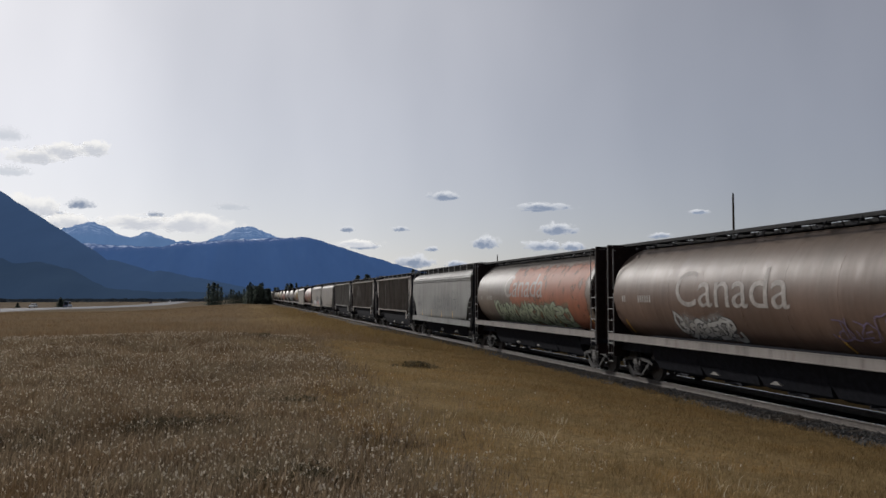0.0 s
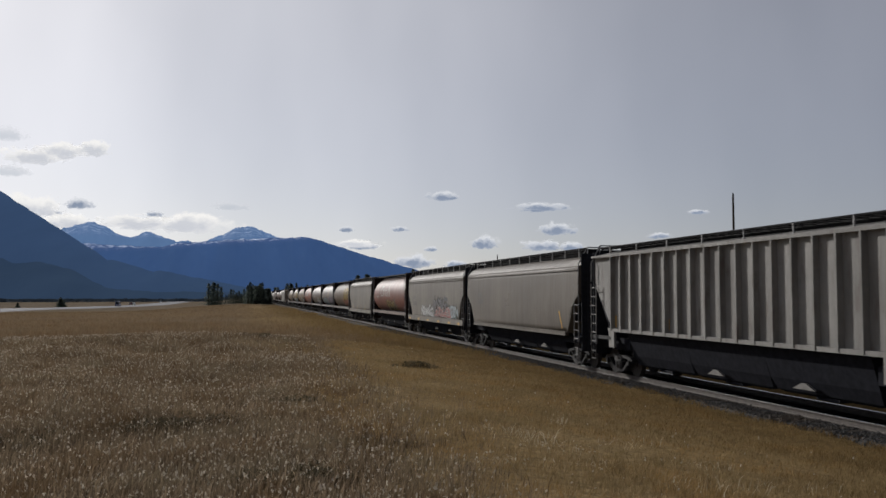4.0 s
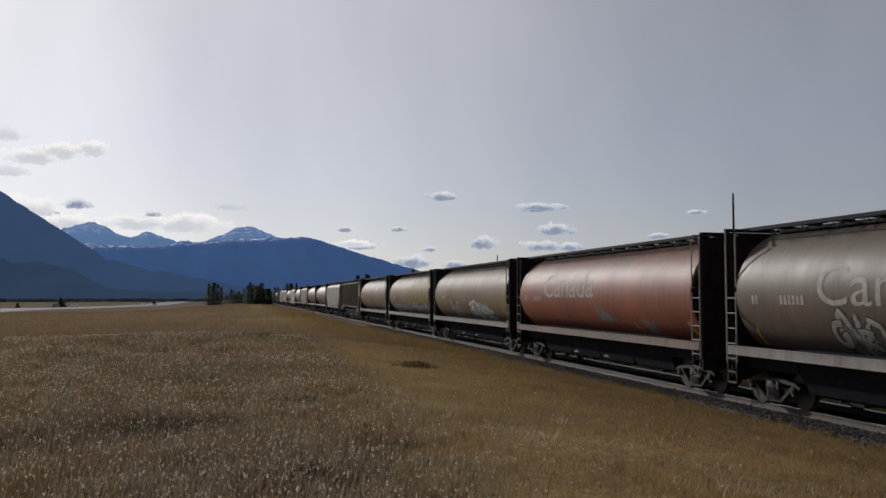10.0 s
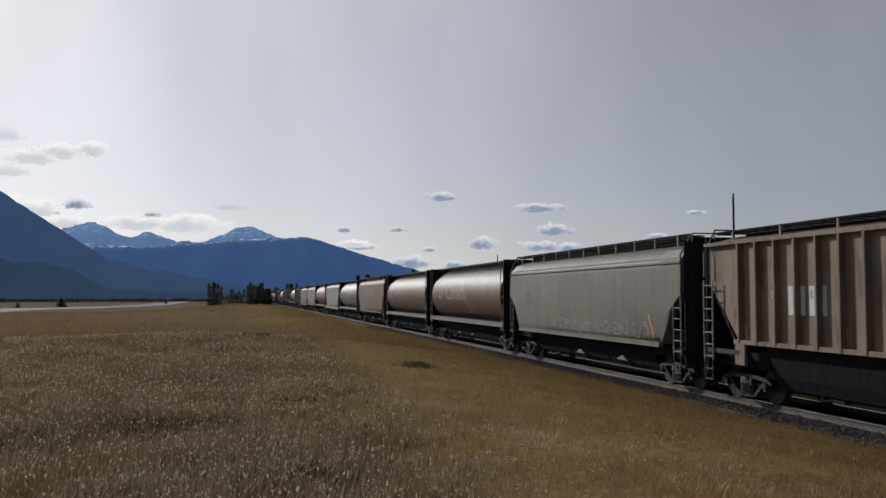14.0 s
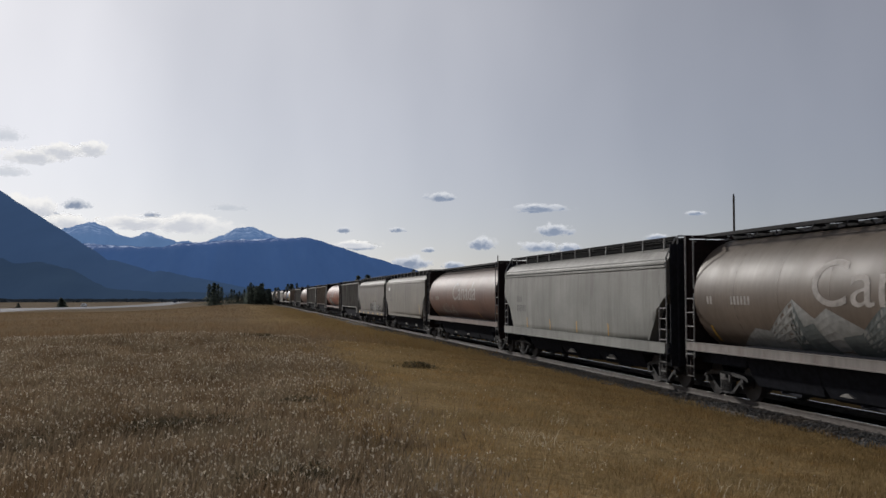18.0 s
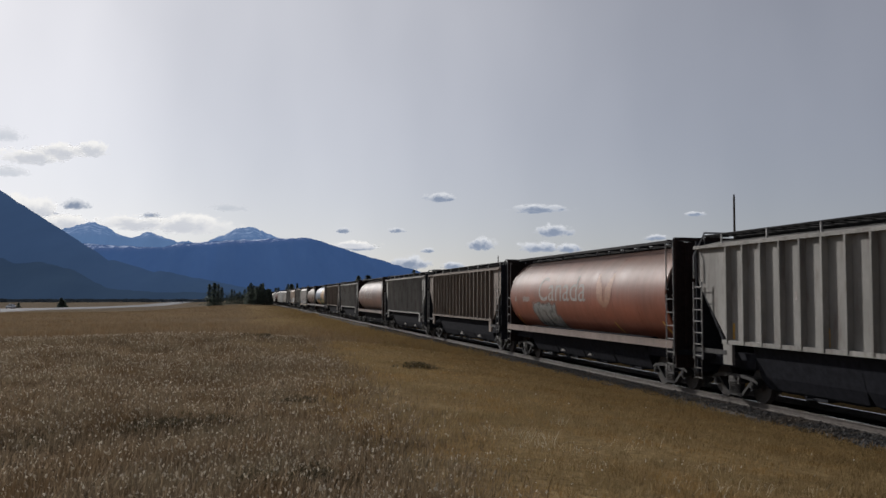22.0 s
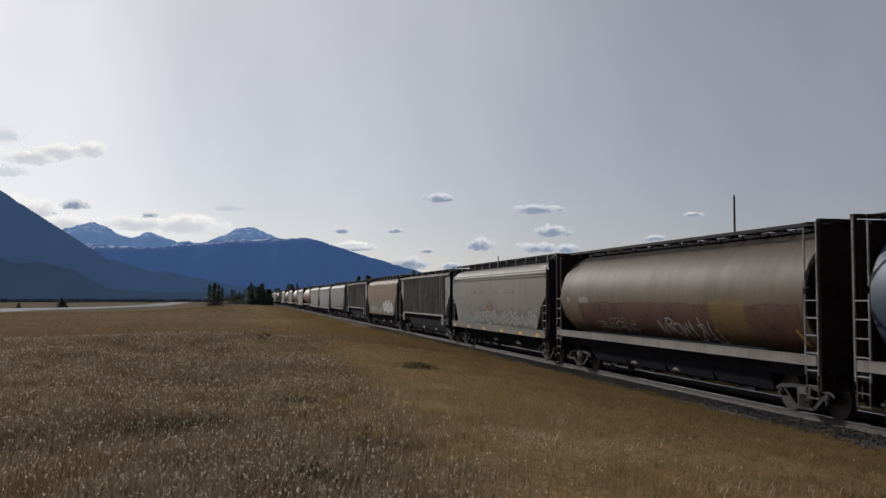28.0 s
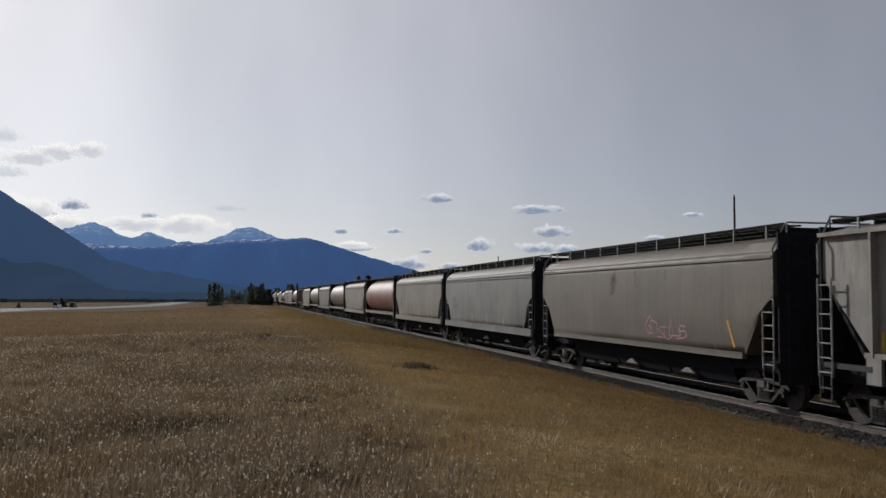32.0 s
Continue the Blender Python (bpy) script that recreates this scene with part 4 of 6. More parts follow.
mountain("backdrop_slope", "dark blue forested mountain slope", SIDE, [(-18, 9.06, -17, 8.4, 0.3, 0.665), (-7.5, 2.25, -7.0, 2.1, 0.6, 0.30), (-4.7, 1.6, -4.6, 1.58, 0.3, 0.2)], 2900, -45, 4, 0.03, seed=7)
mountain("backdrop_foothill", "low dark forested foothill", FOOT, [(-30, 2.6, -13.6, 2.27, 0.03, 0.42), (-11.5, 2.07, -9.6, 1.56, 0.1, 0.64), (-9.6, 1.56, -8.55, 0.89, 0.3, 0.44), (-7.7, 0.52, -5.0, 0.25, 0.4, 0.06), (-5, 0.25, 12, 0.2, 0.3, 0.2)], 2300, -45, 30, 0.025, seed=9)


def cloud_mesh():
    bm = bmesh.new()
    bmesh.ops.create_icosphere(bm, subdivisions=3, radius=1.0)
    for v in bm.verts:
        v.co.y *= 0.2
        v.co += v.co.normalized() * 0.08 * noise.noise(v.co * 2.5)
    me = bpy.data.meshes.new("cloud")
    bm.to_mesh(me)
    bm.free()
    me.shade_smooth()
    return me


CLOUD_MESH = cloud_mesh()
CLOUDS = []


def cloud(az, el, w, h, mat, drift=-0.45, label="small ragged grey cumulus cloud", tilt=0.0):
    """A cloud at a bearing and elevation, w and h degrees across; drift in degrees over the clip."""
    ob = part("cloud", CLOUD_MESH, mat)
    tagged(ob, label, "cloud", "clouds", "structure")
    d = 4840.0 - 16.0 * len(CLOUDS)
    k = d * radians(1) / 2
    ob.scale = (w * k * 1.5, w * k * 1.5, h * k * 1.9)
    ob.visible_shadow = False
    CLOUDS.append((ob, az, el, drift, d, tilt))


for row in ((13.2, 6.40, 2.2, 0.62), (19.6, 5.65, 3.6, 0.55), (20.6, 4.2, 2.4, 0.8), (15.9, 3.35, 1.8, 0.9), (19.6, 3.15, 2.6, 0.7), (21.5, 3.1, 1.6, 0.6),
            (29.4, 5.2, 1.3, 0.3), (27.0, 3.75, 1.4, 0.35), (-9.3, 5.45, 1.6, 0.7), (-5.0, 5.0, 1.0, 0.4), (6.9, 4.25, 1.0, 0.4), (10.4, 4.3, 1.1, 0.35),
            (12.4, 3.0, 0.9, 0.35), (8.0, 3.15, 1.8, 0.5), (11.3, 2.1, 2.4, 0.9), (14.0, 2.0, 1.6, 0.5), (-10.9, 4.9, 1.2, 0.4)):
    cloud(*row, CLOUD)
for row in ((-12.0, 5.0, 3.2, 1.6), (-6.0, 4.4, 4.0, 0.9), (-2.6, 4.35, 5.0, 1.3), (-10.0, 4.3, 3.0, 0.9), (7.5, 3.3, 3.0, 0.5), (-12.0, 8.1, 3.2, 0.9), (-10.4, 8.5, 2.8, 0.95), (-8.6, 8.75, 2.0, 0.95)):
    cloud(*row, CLOUD_BRIGHT, -0.3, "sunlit white cumulus bank over the ridge")
for row in ((-13.4, 9.3, 2.2, 0.8), (-0.5, 5.6, 2.4, 0.5), (-13.2, 7.2, 2.4, 0.7)):
    cloud(*row, WISP, -0.3, "thin pale wisp of cloud")

# ---- road ----


def road_x(s):
    """Centre line of the highway, s metres up the valley: nearly parallel to the track, bending away abeam."""
    if s > 600:
        return -54.0
    if s < 150:
        return -54.0 - 17.0 * 2.25 + 0.17 * (s - 150)
    return -54.0 - 17.0 * ((600.0 - s) / 300.0) ** 2


def road_pose(s, off, back=False):
    x = road_x(s) + off
    turn = math.degrees(math.atan2(road_x(s + 3) - road_x(s - 3), 6.0))
    return pose(x, s, ground_z(road_x(s), s) + 0.34, 0, 0, -turn + (180 if back else 0))


def build_road():
    bm = bmesh.new()
    rows = []
    for i in range(150):
        s = -480 + i * 10.0
        x, g = road_x(s), ground_z(road_x(s), s)
        rows.append([bm.verts.new((x + o, s, g + z)) for o, z in ((-13, -0.9), (-8.5, 0.25), (0, 0.34), (8.5, 0.25), (13, -0.9))])
    for a, b in zip(rows, rows[1:]):
        for i in range(4):
            bm.faces.new((a[i], a[i + 1], b[i + 1], b[i]))
    ob = part("road", bm, ASPHALT)
    tagged(ob, "pale grey highway crossing the plain", "road", kind="structure")


build_road()
VEHICLES = []
GLASS = plain("dark_window_glass", (0.02, 0.025, 0.03), 0.08)
RUBBER = plain("black_tyre_rubber", (0.02, 0.02, 0.02), 0.8)
LAMP = plain("clear_headlamp", (0.75, 0.75, 0.72), 0.15)
TAIL = plain("red_tail_lamp", (0.35, 0.02, 0.015), 0.3)


def vehicle(name, label, c, tall, long, boxy, s0, v, back):
    """A road vehicle facing +Y: body, cabin, glass, wheels and lamps."""
    ob = tagged(new(name), label, name.replace("_", " "), "highway traffic")
    paint = plain(name + "_paint", c, 0.25, 0.1, 0.05)
    h = long / 2
    bm = bmesh.new()
    loft(bm, [[(x * w, y, z) for x, z in ((-1, 0.35), (1, 0.35), (1, 0.75), (0.94, zt), (-0.94, zt), (-1, 0.75))] for y, w, zt in ((-h, 0.82, 0.92), (-h + 0.25, 0.9, 0.98), (h - 0.5, 0.9, 0.90), (h, 0.78, 0.72))])
    part("body", bm, paint, ob)
    f, r = (0.30 * long, -0.47 * long) if boxy else (0.20 * long, -0.40 * long)
    bm = bmesh.new()
    slant = 0.12 if boxy else 0.22
    loft(bm, [[(x * 0.86 * k, y, z) for x in (-1, 1) for y in ((r + g, f - g * 1.4) if x < 0 else (f - g * 1.4, r + g))] for z, k, g in ((0.9, 1.0, 0.0), (tall - 0.06, 0.84, slant * long * 0.5), (tall, 0.80, slant * long * 0.58))])
    cab = part("cabin", bm, paint, ob)
    for x in (-1, 1):
        bm = bmesh.new()
        prism(bm, [(r + 0.35, 0.98), (f - 0.35, 0.98), (f - 0.30 - slant * long * 0.62, tall - 0.14), (r + 0.30 + slant * long * 0.4, tall - 0.14)], -0.012, 0.012)
        w = part("side_window", bm, GLASS, cab)
        w.matrix_basis = pose(x * 0.815, 0, 0)
    for y, sg in ((f, 1), (r, -1)):
        bm = bmesh.new()
        g = slant * long * (0.78 if sg > 0 else 0.5)
        a = [bm.verts.new(q) for q in ((-0.74, y, 0.96), (0.74, y, 0.96), (0.64, y - sg * g * 0.9, tall - 0.12), (-0.64, y - sg * g * 0.9, tall - 0.12))]
        b = [bm.verts.new(q.co + Vector((0, sg * 0.03, 0.02))) for q in a]
        bm.faces.new(b)
        for i in range(4):
            bm.faces.new((a[i], a[(i + 1) % 4], b[(i + 1) % 4], b[i]))
        part("windscreen" if sg > 0 else "rear_window", bm, GLASS, cab)
    for x in (-0.78, 0.78):
        for y in (-0.30 * long, 0.30 * long):
            bm = bmesh.new()
            tube(bm, (x - 0.11, y, 0.34), (x + 0.11, y, 0.34), 0.34, 16)
            wh = part("wheel", bm, RUBBER, ob)
            bm = bmesh.new()
            tube(bm, (x - 0.12, y, 0.34), (x + 0.12, y, 0.34), 0.19, 10)
            part("rim", bm, LADDER, wh)
    for x in (-0.62, 0.62):
        bm = bmesh.new()
        box(bm, (x, h - 0.01, 0.68), (0.34, 0.06, 0.14))
        part("headlight", bm, LAMP, ob)
        bm = bmesh.new()
        box(bm, (x, -h - 0.01, 0.80), (0.28, 0.06, 0.16))
        part("tail_light", bm, TAIL, ob)
    VEHICLES.append((ob, s0, v, back))


vehicle("car", "white saloon car on the highway", (0.75, 0.75, 0.75), 1.5, 4.6, False, 343, -26.0, True)
vehicle("van", "blue-grey van on the highway", (0.22, 0.26, 0.36), 2.3, 5.6, True, 349, 21.6, False)
vehicle("car", "dark red car on the highway", (0.12, 0.03, 0.03), 1.55, 4.6, False, 648, -27.8, True)
vehicle("car", "white hatchback on the highway", (0.72, 0.72, 0.70), 1.55, 4.4, False, 648, -25.0, True)
vehicle("car", "silver-white car on the highway", (0.65, 0.66, 0.68), 1.5, 4.6, False, 828, -23.1, True)
vehicle("car", "black sport utility car on the highway", (0.015, 0.015, 0.017), 1.85, 4.8, True, 289 - 29 * 22.0, 22.0, False)
vehicle("van", "white delivery van on the highway", (0.7, 0.7, 0.7), 2.2, 5.4, True, 290 - 30 * 22.5, 22.5, False)

# ---- trees ----
TREE_MESHES = []


def conifer_meshes(seed, tall, wide, bare=0.06, leaves=520):
    rnd = random.Random(seed)
    bm = bmesh.new()
    tube(bm, (0, 0, -0.3), (0, 0, tall * 0.95), 0.16, 7, 0.03)
    for i in range(10):
        z = tall * (bare + 0.8 * i / 10)
        a = rnd.uniform(0, 6.28)
        r = wide * (1 - z / tall) * 0.7
        tube(bm, (0, 0, z), (r * math.cos(a), r * math.sin(a), z - 0.12 * r), 0.03, 4, 0.01)
    tm = bpy.data.meshes.new("trunk")
    bm.to_mesh(tm)
    bm.free()
    tm.materials.append(BARK)
    verts, faces = [], []
    lump = [rnd.uniform(0.45, 1.25) for _ in range(14)]
    for _ in range(leaves):
        t = rnd.random() ** 1.25
        z = tall * (bare + (1 - bare) * t)
        a = rnd.uniform(0, 6.283)
        rmax = wide * (1 - t) ** 0.8 * lump[int(t * 13.9)] * (0.75 + 0.35 * math.sin(a * 3 + t * 17)) + 0.10
        r = rmax * rnd.random() ** 0.5
        s = rnd.uniform(0.22, 0.46) * (0.5 + 0.5 * wide / 1.6)
        c = Vector((r * math.cos(a), r * math.sin(a), z - 0.15 * r))
        out = Vector((math.cos(a), math.sin(a), -0.25 + rnd.uniform(-.4, .3)))
        sidev = Vector((-math.sin(a), math.cos(a), rnd.uniform(-.5, .5)))
        b = len(verts)
        verts += [c - out * s * 0.5, c + sidev * s * 0.5, c + out * s, c - sidev * s * 0.5]
        faces += [(b, b + 1, b + 2, b + 3)]
    return tm, mesh_from("crown", [tuple(v) for v in verts], faces, NEEDLE)


for i, (h, w) in enumerate(((7.5, 2.5), (6.2, 2.7), (8.2, 2.2), (5.0, 2.3), (6.8, 3.0), (7.4, 1.9))):
    TREE_MESHES.append((h, *conifer_meshes(20 + i, h, w)))


TREE_MESHES.append((3.2, *conifer_meshes(40, 3.2, 2.0, 0.02, 900)))


def tree(x, y, h, i, rz=0.0, label="dark conifer standing at the edge of the grassland"):
    base, tm, cm = TREE_MESHES[i]
    ob = new("conifer_tree")
    tagged(ob, label, "tree", "conifers")
    k = h / base
    ob.matrix_basis = pose(x, y, ground_z(x, y) - 0.05, 0, 0, rz)
    ob.scale = (k, k, k)
    part("trunk", tm, BARK, ob)
    part("crown", cm, NEEDLE, ob)


def bearing(az, d):
    return d * math.sin(radians(az)), d * math.cos(radians(az))


rt = random.Random(31)
for az, d, h in ((-1.75, 296, 7.2), (-1.45, 300, 7.6), (-1.2, 292, 6.8), (-1.0, 301, 6.0)):
    tree(*bearing(az, d), h, rt.randrange(6), rt.uniform(0, 360))
for i in range(9):
    tree(*bearing(-0.7 + 0.16 * i, 318 + rt.uniform(-8, 14)), rt.uniform(3.0, 5.2), rt.randrange(6), rt.uniform(0, 360))
for i in range(26):
    az = 0.62 + 1.45 * i / 25
    tree(*bearing(az, 306 + rt.uniform(-12, 16)), rt.uniform(5.4, 7.6) * (1.0 if az < 1.6 else 0.8), rt.randrange(6), rt.uniform(0, 360))
for i in range(70):
    az = 1.9 + 6.5 * rt.random()
    d = rt.uniform(430, 620)
    tree(*bearing(az, d), rt.uniform(7, 10.0), rt.randrange(6), rt.uniform(0, 360), "dark conifer in the wood beyond the track")
for az, d, h in ((11.2, 300, 12.5), (13.2, 285, 11.2), (8.2, 330, 11.5), (7.6, 330, 11.0), (11.5, 302, 11.5)):
    tree(*bearing(az, d), h, rt.randrange(6), rt.uniform(0, 360), "tall dark conifer beyond the track")
for az, d, h in ((-12.6, 430, 2.3), (-10.3, 420, 4.4), (-10.15, 424, 3.4)):
    tree(*bearing(az, d), h, 6, rt.uniform(0, 360), "lone dark bush-shaped conifer on the plain")


def far_wood():
    """The belt of woods at the foot of the hills."""
    rnd = random.Random(77)
    verts, faces = [], []
    for _ in range(3400):
        az = rnd.uniform(-15, 9)
        d = rnd.uniform(900, 1500)
        x, y = bearing(az, d)
        h = rnd.uniform(2.0, 5.0) * (0.75 if az < -2 else 1.0 if az < 1 else 1.7) * (0.7 + 0.5 * noise.noise((az * 1.3, 0, 2)))
        w = rnd.uniform(2, 4)
        z = ground_z(x, y) - 0.5
        b = len(verts)
        verts += [(x - w, y, z), (x + w, y, z), (x + w * 0.8, y, z + h * 0.55), (x, y, z + h), (x - w * 0.8, y, z + h * 0.5), (x, y - w, z + h * 0.3)]
        faces += [(b, b + 5, b + 4), (b + 1, b + 2, b + 5), (b + 4, b + 5, b + 3), (b + 5, b + 2, b + 3), (b, b + 1, b + 5), (b, b + 4, b + 3, b + 2, b + 1)]
    me = mesh_from("far_wood", verts, faces, HAZY)
    tagged(new("far_wood", me), "dark belt of distant conifer wood", "wood", kind="stuff")


far_wood()

# ---- poles ----


def line_pole(x, y, h):
    ob = tagged(new("line_pole"), "thin dark wooden pole beyond the track", "pole", "line poles")
    ob.location = (x, y, ground_z(x, y))
    z0 = ground_z(x, y)
    bm = bmesh.new()
    tube(bm, (0, 0, -0.3), (0, 0, h - z0), 0.072, 8, 0.052)
    part("shaft", bm, BARK, ob)
    bm = bmesh.new()
    tube(bm, (0, 0, h - z0 - 0.02), (0, 0, h - z0 + 0.14), 0.045, 6, 0.03)
    part("insulator", bm, BLACK, ob)


line_pole(*Vector((25.0, 40.9)), 8.0)
line_pole(*Vector((25.0, 83.5)), 6.75)

# ---- lettering and graffiti on the car sides ----


def on_side(kind, y, z, off):
    """A point on the near side of a car, off metres proud of the sheet."""
    return (-(side_x(kind, z) + off), y, z)


def ribbon(bm, kind, pts, w, off, closed=False):
    """A painted stroke along (y, z) points, following the side."""
    fine = []
    n = len(pts)
    for i in range(n if closed else n - 1):
        a, b = pts[i], pts[(i + 1) % n]
        k = max(1, int(math.hypot(b[0] - a[0], b[1] - a[1]) / 0.14))
        fine += [(a[0] + (b[0] - a[0]) * j / k, a[1] + (b[1] - a[1]) * j / k) for j in range(k)]
    if closed:
        fine.append(fine[0])
    else:
        fine.append(pts[-1])
    prev = None
    for i, (y, z) in enumerate(fine):
        a, b = fine[max(0, i - 1)], fine[min(len(fine) - 1, i + 1)]
        dy, dz = b[0] - a[0], b[1] - a[1]
        d = math.hypot(dy, dz) or 1.0
        ny, nz = -dz / d * w / 2, dy / d * w / 2
        row = [bm.verts.new(on_side(kind, y + ny * q, z + nz * q, off)) for q in (-1, 0, 1)]
        if prev:
            bm.faces.new((prev[0], prev[1], row[1], row[0]))
            bm.faces.new((prev[1], prev[2], row[2], row[1]))
        prev = row


def spline(pts, n=5):
    """Rounds a polyline."""
    out = []
    m = len(pts)
    for i in range(m - 1):
        p0, p1, p2, p3 = pts[max(0, i - 1)], pts[i], pts[i + 1], pts[min(m - 1, i + 2)]
        for j in range(n):
            t = j / n
            out.append(tuple(0.5 * (2 * p1[k] + (p2[k] - p0[k]) * t + (2 * p0[k] - 5 * p1[k] + 4 * p2[k] - p3[k]) * t * t + (3 * p1[k] - p0[k] - 3 * p2[k] + p3[k]) * t ** 3) for k in (0, 1)))
    return out + [pts[-1]]


def decal_paint(name, y0, y1, z0, z1, tones, seed, cover=1.0, swirl=1.0, soft=0.5):
    """Sprayed or patched paint in swirling tones that thins out towards its border."""
    m = Mat(name, 0.62, 0.0, 0.15)
    sepn = m.n.new("ShaderNodeSeparateXYZ")
    m.l.new(m.co.outputs["Object"], sepn.inputs[0])
    lo, hi = min(y0, y1), max(y0, y1)

    def least(a, b):
        q = m.n.new("ShaderNodeMath")
        q.operation = "MINIMUM"
        m.l.new(a, q.inputs[0])
        m.l.new(b, q.inputs[1])
        return q.outputs[0]

    inside = least(m.ramp(sepn.outputs[1], lo, lo + soft), m.ramp(sepn.outputs[1], hi, hi - soft))
    inside = least(inside, m.ramp(sepn.outputs[2], z1, z1 - soft * 0.8))
    mp = m.n.new("ShaderNodeMapping")
    mp.inputs["Location"].default_value = (seed * 3.1, seed * 7.7, seed * 1.3)
    mp.inputs["Scale"].default_value = (0.0, 2.0, 1.3)
    m.l.new(m.co.outputs["Object"], mp.inputs["Vector"])
    t = m.n.new("ShaderNodeTexNoise")
    m.l.new(mp.outputs[0], t.inputs["Vector"])
    for k, v in (("Scale", 0.62 * swirl), ("Detail", 1.0), ("Roughness", 0.4), ("Distortion", 2.2)):
        t.inputs[k].default_value = v
    f = t.outputs["Fac"]
    rough = m.noise(m.scale(1, 1, 1), 1.5, 6, 0.62)
    ad = m.n.new("ShaderNodeMath")
    ad.operation = "ADD"
    m.l.new(inside, ad.inputs[0])
    m.l.new(m.ramp(rough, 0.28, 0.72, -0.8, 0.45), ad.inputs[1])
    alpha = m.ramp(ad.outputs[0], 0.15, 0.75, 0.0, cover)
    c = tones[0]
    for i, tone in enumerate(tones[1:]):
        g = 0.44 + 0.14 * (i + 0.5) / max(1, len(tones) - 1) - (0.0 if len(tones) > 2 else 0.07)
        c = m.mix(m.ramp(f, g, g + 0.035), c, tone)
    c = m.mix(m.ramp(rough, 0.3, 0.7, 0.0, 0.4), c, dim(tones[0], 0.72) if isinstance(tones[0], tuple) else c)
    m.color(c)
    tp = m.n.new("ShaderNodeBsdfTransparent")
    mx = m.n.new("ShaderNodeMixShader")
    m.l.new(alpha, mx.inputs[0])
    m.l.new(tp.outputs[0], mx.inputs[1])
    m.l.new(m.b.outputs[0], mx.inputs[2])
    m.l.new(mx.outputs[0], m.n["Material Output"].inputs["Surface"])
    return m.m


def side_sheet(kind, y0, y1, z0, z1, off):
    """A thin sheet of paint laid on the near side."""
    bm = bmesh.new()
    nz = max(2, int((z1 - z0) / 0.12))
    ny = 6
    grid = [[bm.verts.new(on_side(kind, y0 + (y1 - y0) * i / ny, z0 + (z1 - z0) * j / nz, off)) for i in range(ny + 1)] for j in range(nz + 1)]
    for a, b in zip(grid, grid[1:]):
        for i in range(ny):
            bm.faces.new((a[i], a[i + 1], b[i + 1], b[i]))
    return bm


import functools
import itertools

LAYER = itertools.count(1)


# abstract sprayed strokes in a unit square: arches, hooks, zigzags, loops
STROKES = (
    ((0.08, 0.0), (0.12, 0.85), (0.5, 1.0), (0.86, 0.85), (0.92, 0.0)),
    ((0.92, 0.86), (0.45, 1.0), (0.1, 0.6), (0.28, 0.08), (0.9, 0.1), (0.88, 0.48), (0.55, 0.46)),
    ((0.9, 0.95), (0.3, 0.9), (0.2, 0.62), (0.78, 0.45), (0.82, 0.1), (0.1, 0.05)),
    ((0.05, 0.0), (0.2, 1.0), (0.5, 0.25), (0.78, 1.0), (0.95, 0.0)),
    ((0.5, 0.0), (0.08, 0.3), (0.12, 0.85), (0.6, 1.0), (0.94, 0.6), (0.8, 0.1), (0.4, 0.02)),
    ((0.12, 1.0), (0.1, 0.02), (0.85, 0.0), (0.9, 0.3)),
    ((0.1, 0.0), (0.15, 1.0), (0.8, 0.85), (0.2, 0.5), (0.92, 0.0)),
)


@functools.lru_cache(None)
def spray(hue, k=1.0):
    return paint_of("%s_spray_paint" % hue, dim(HUE[hue], k))


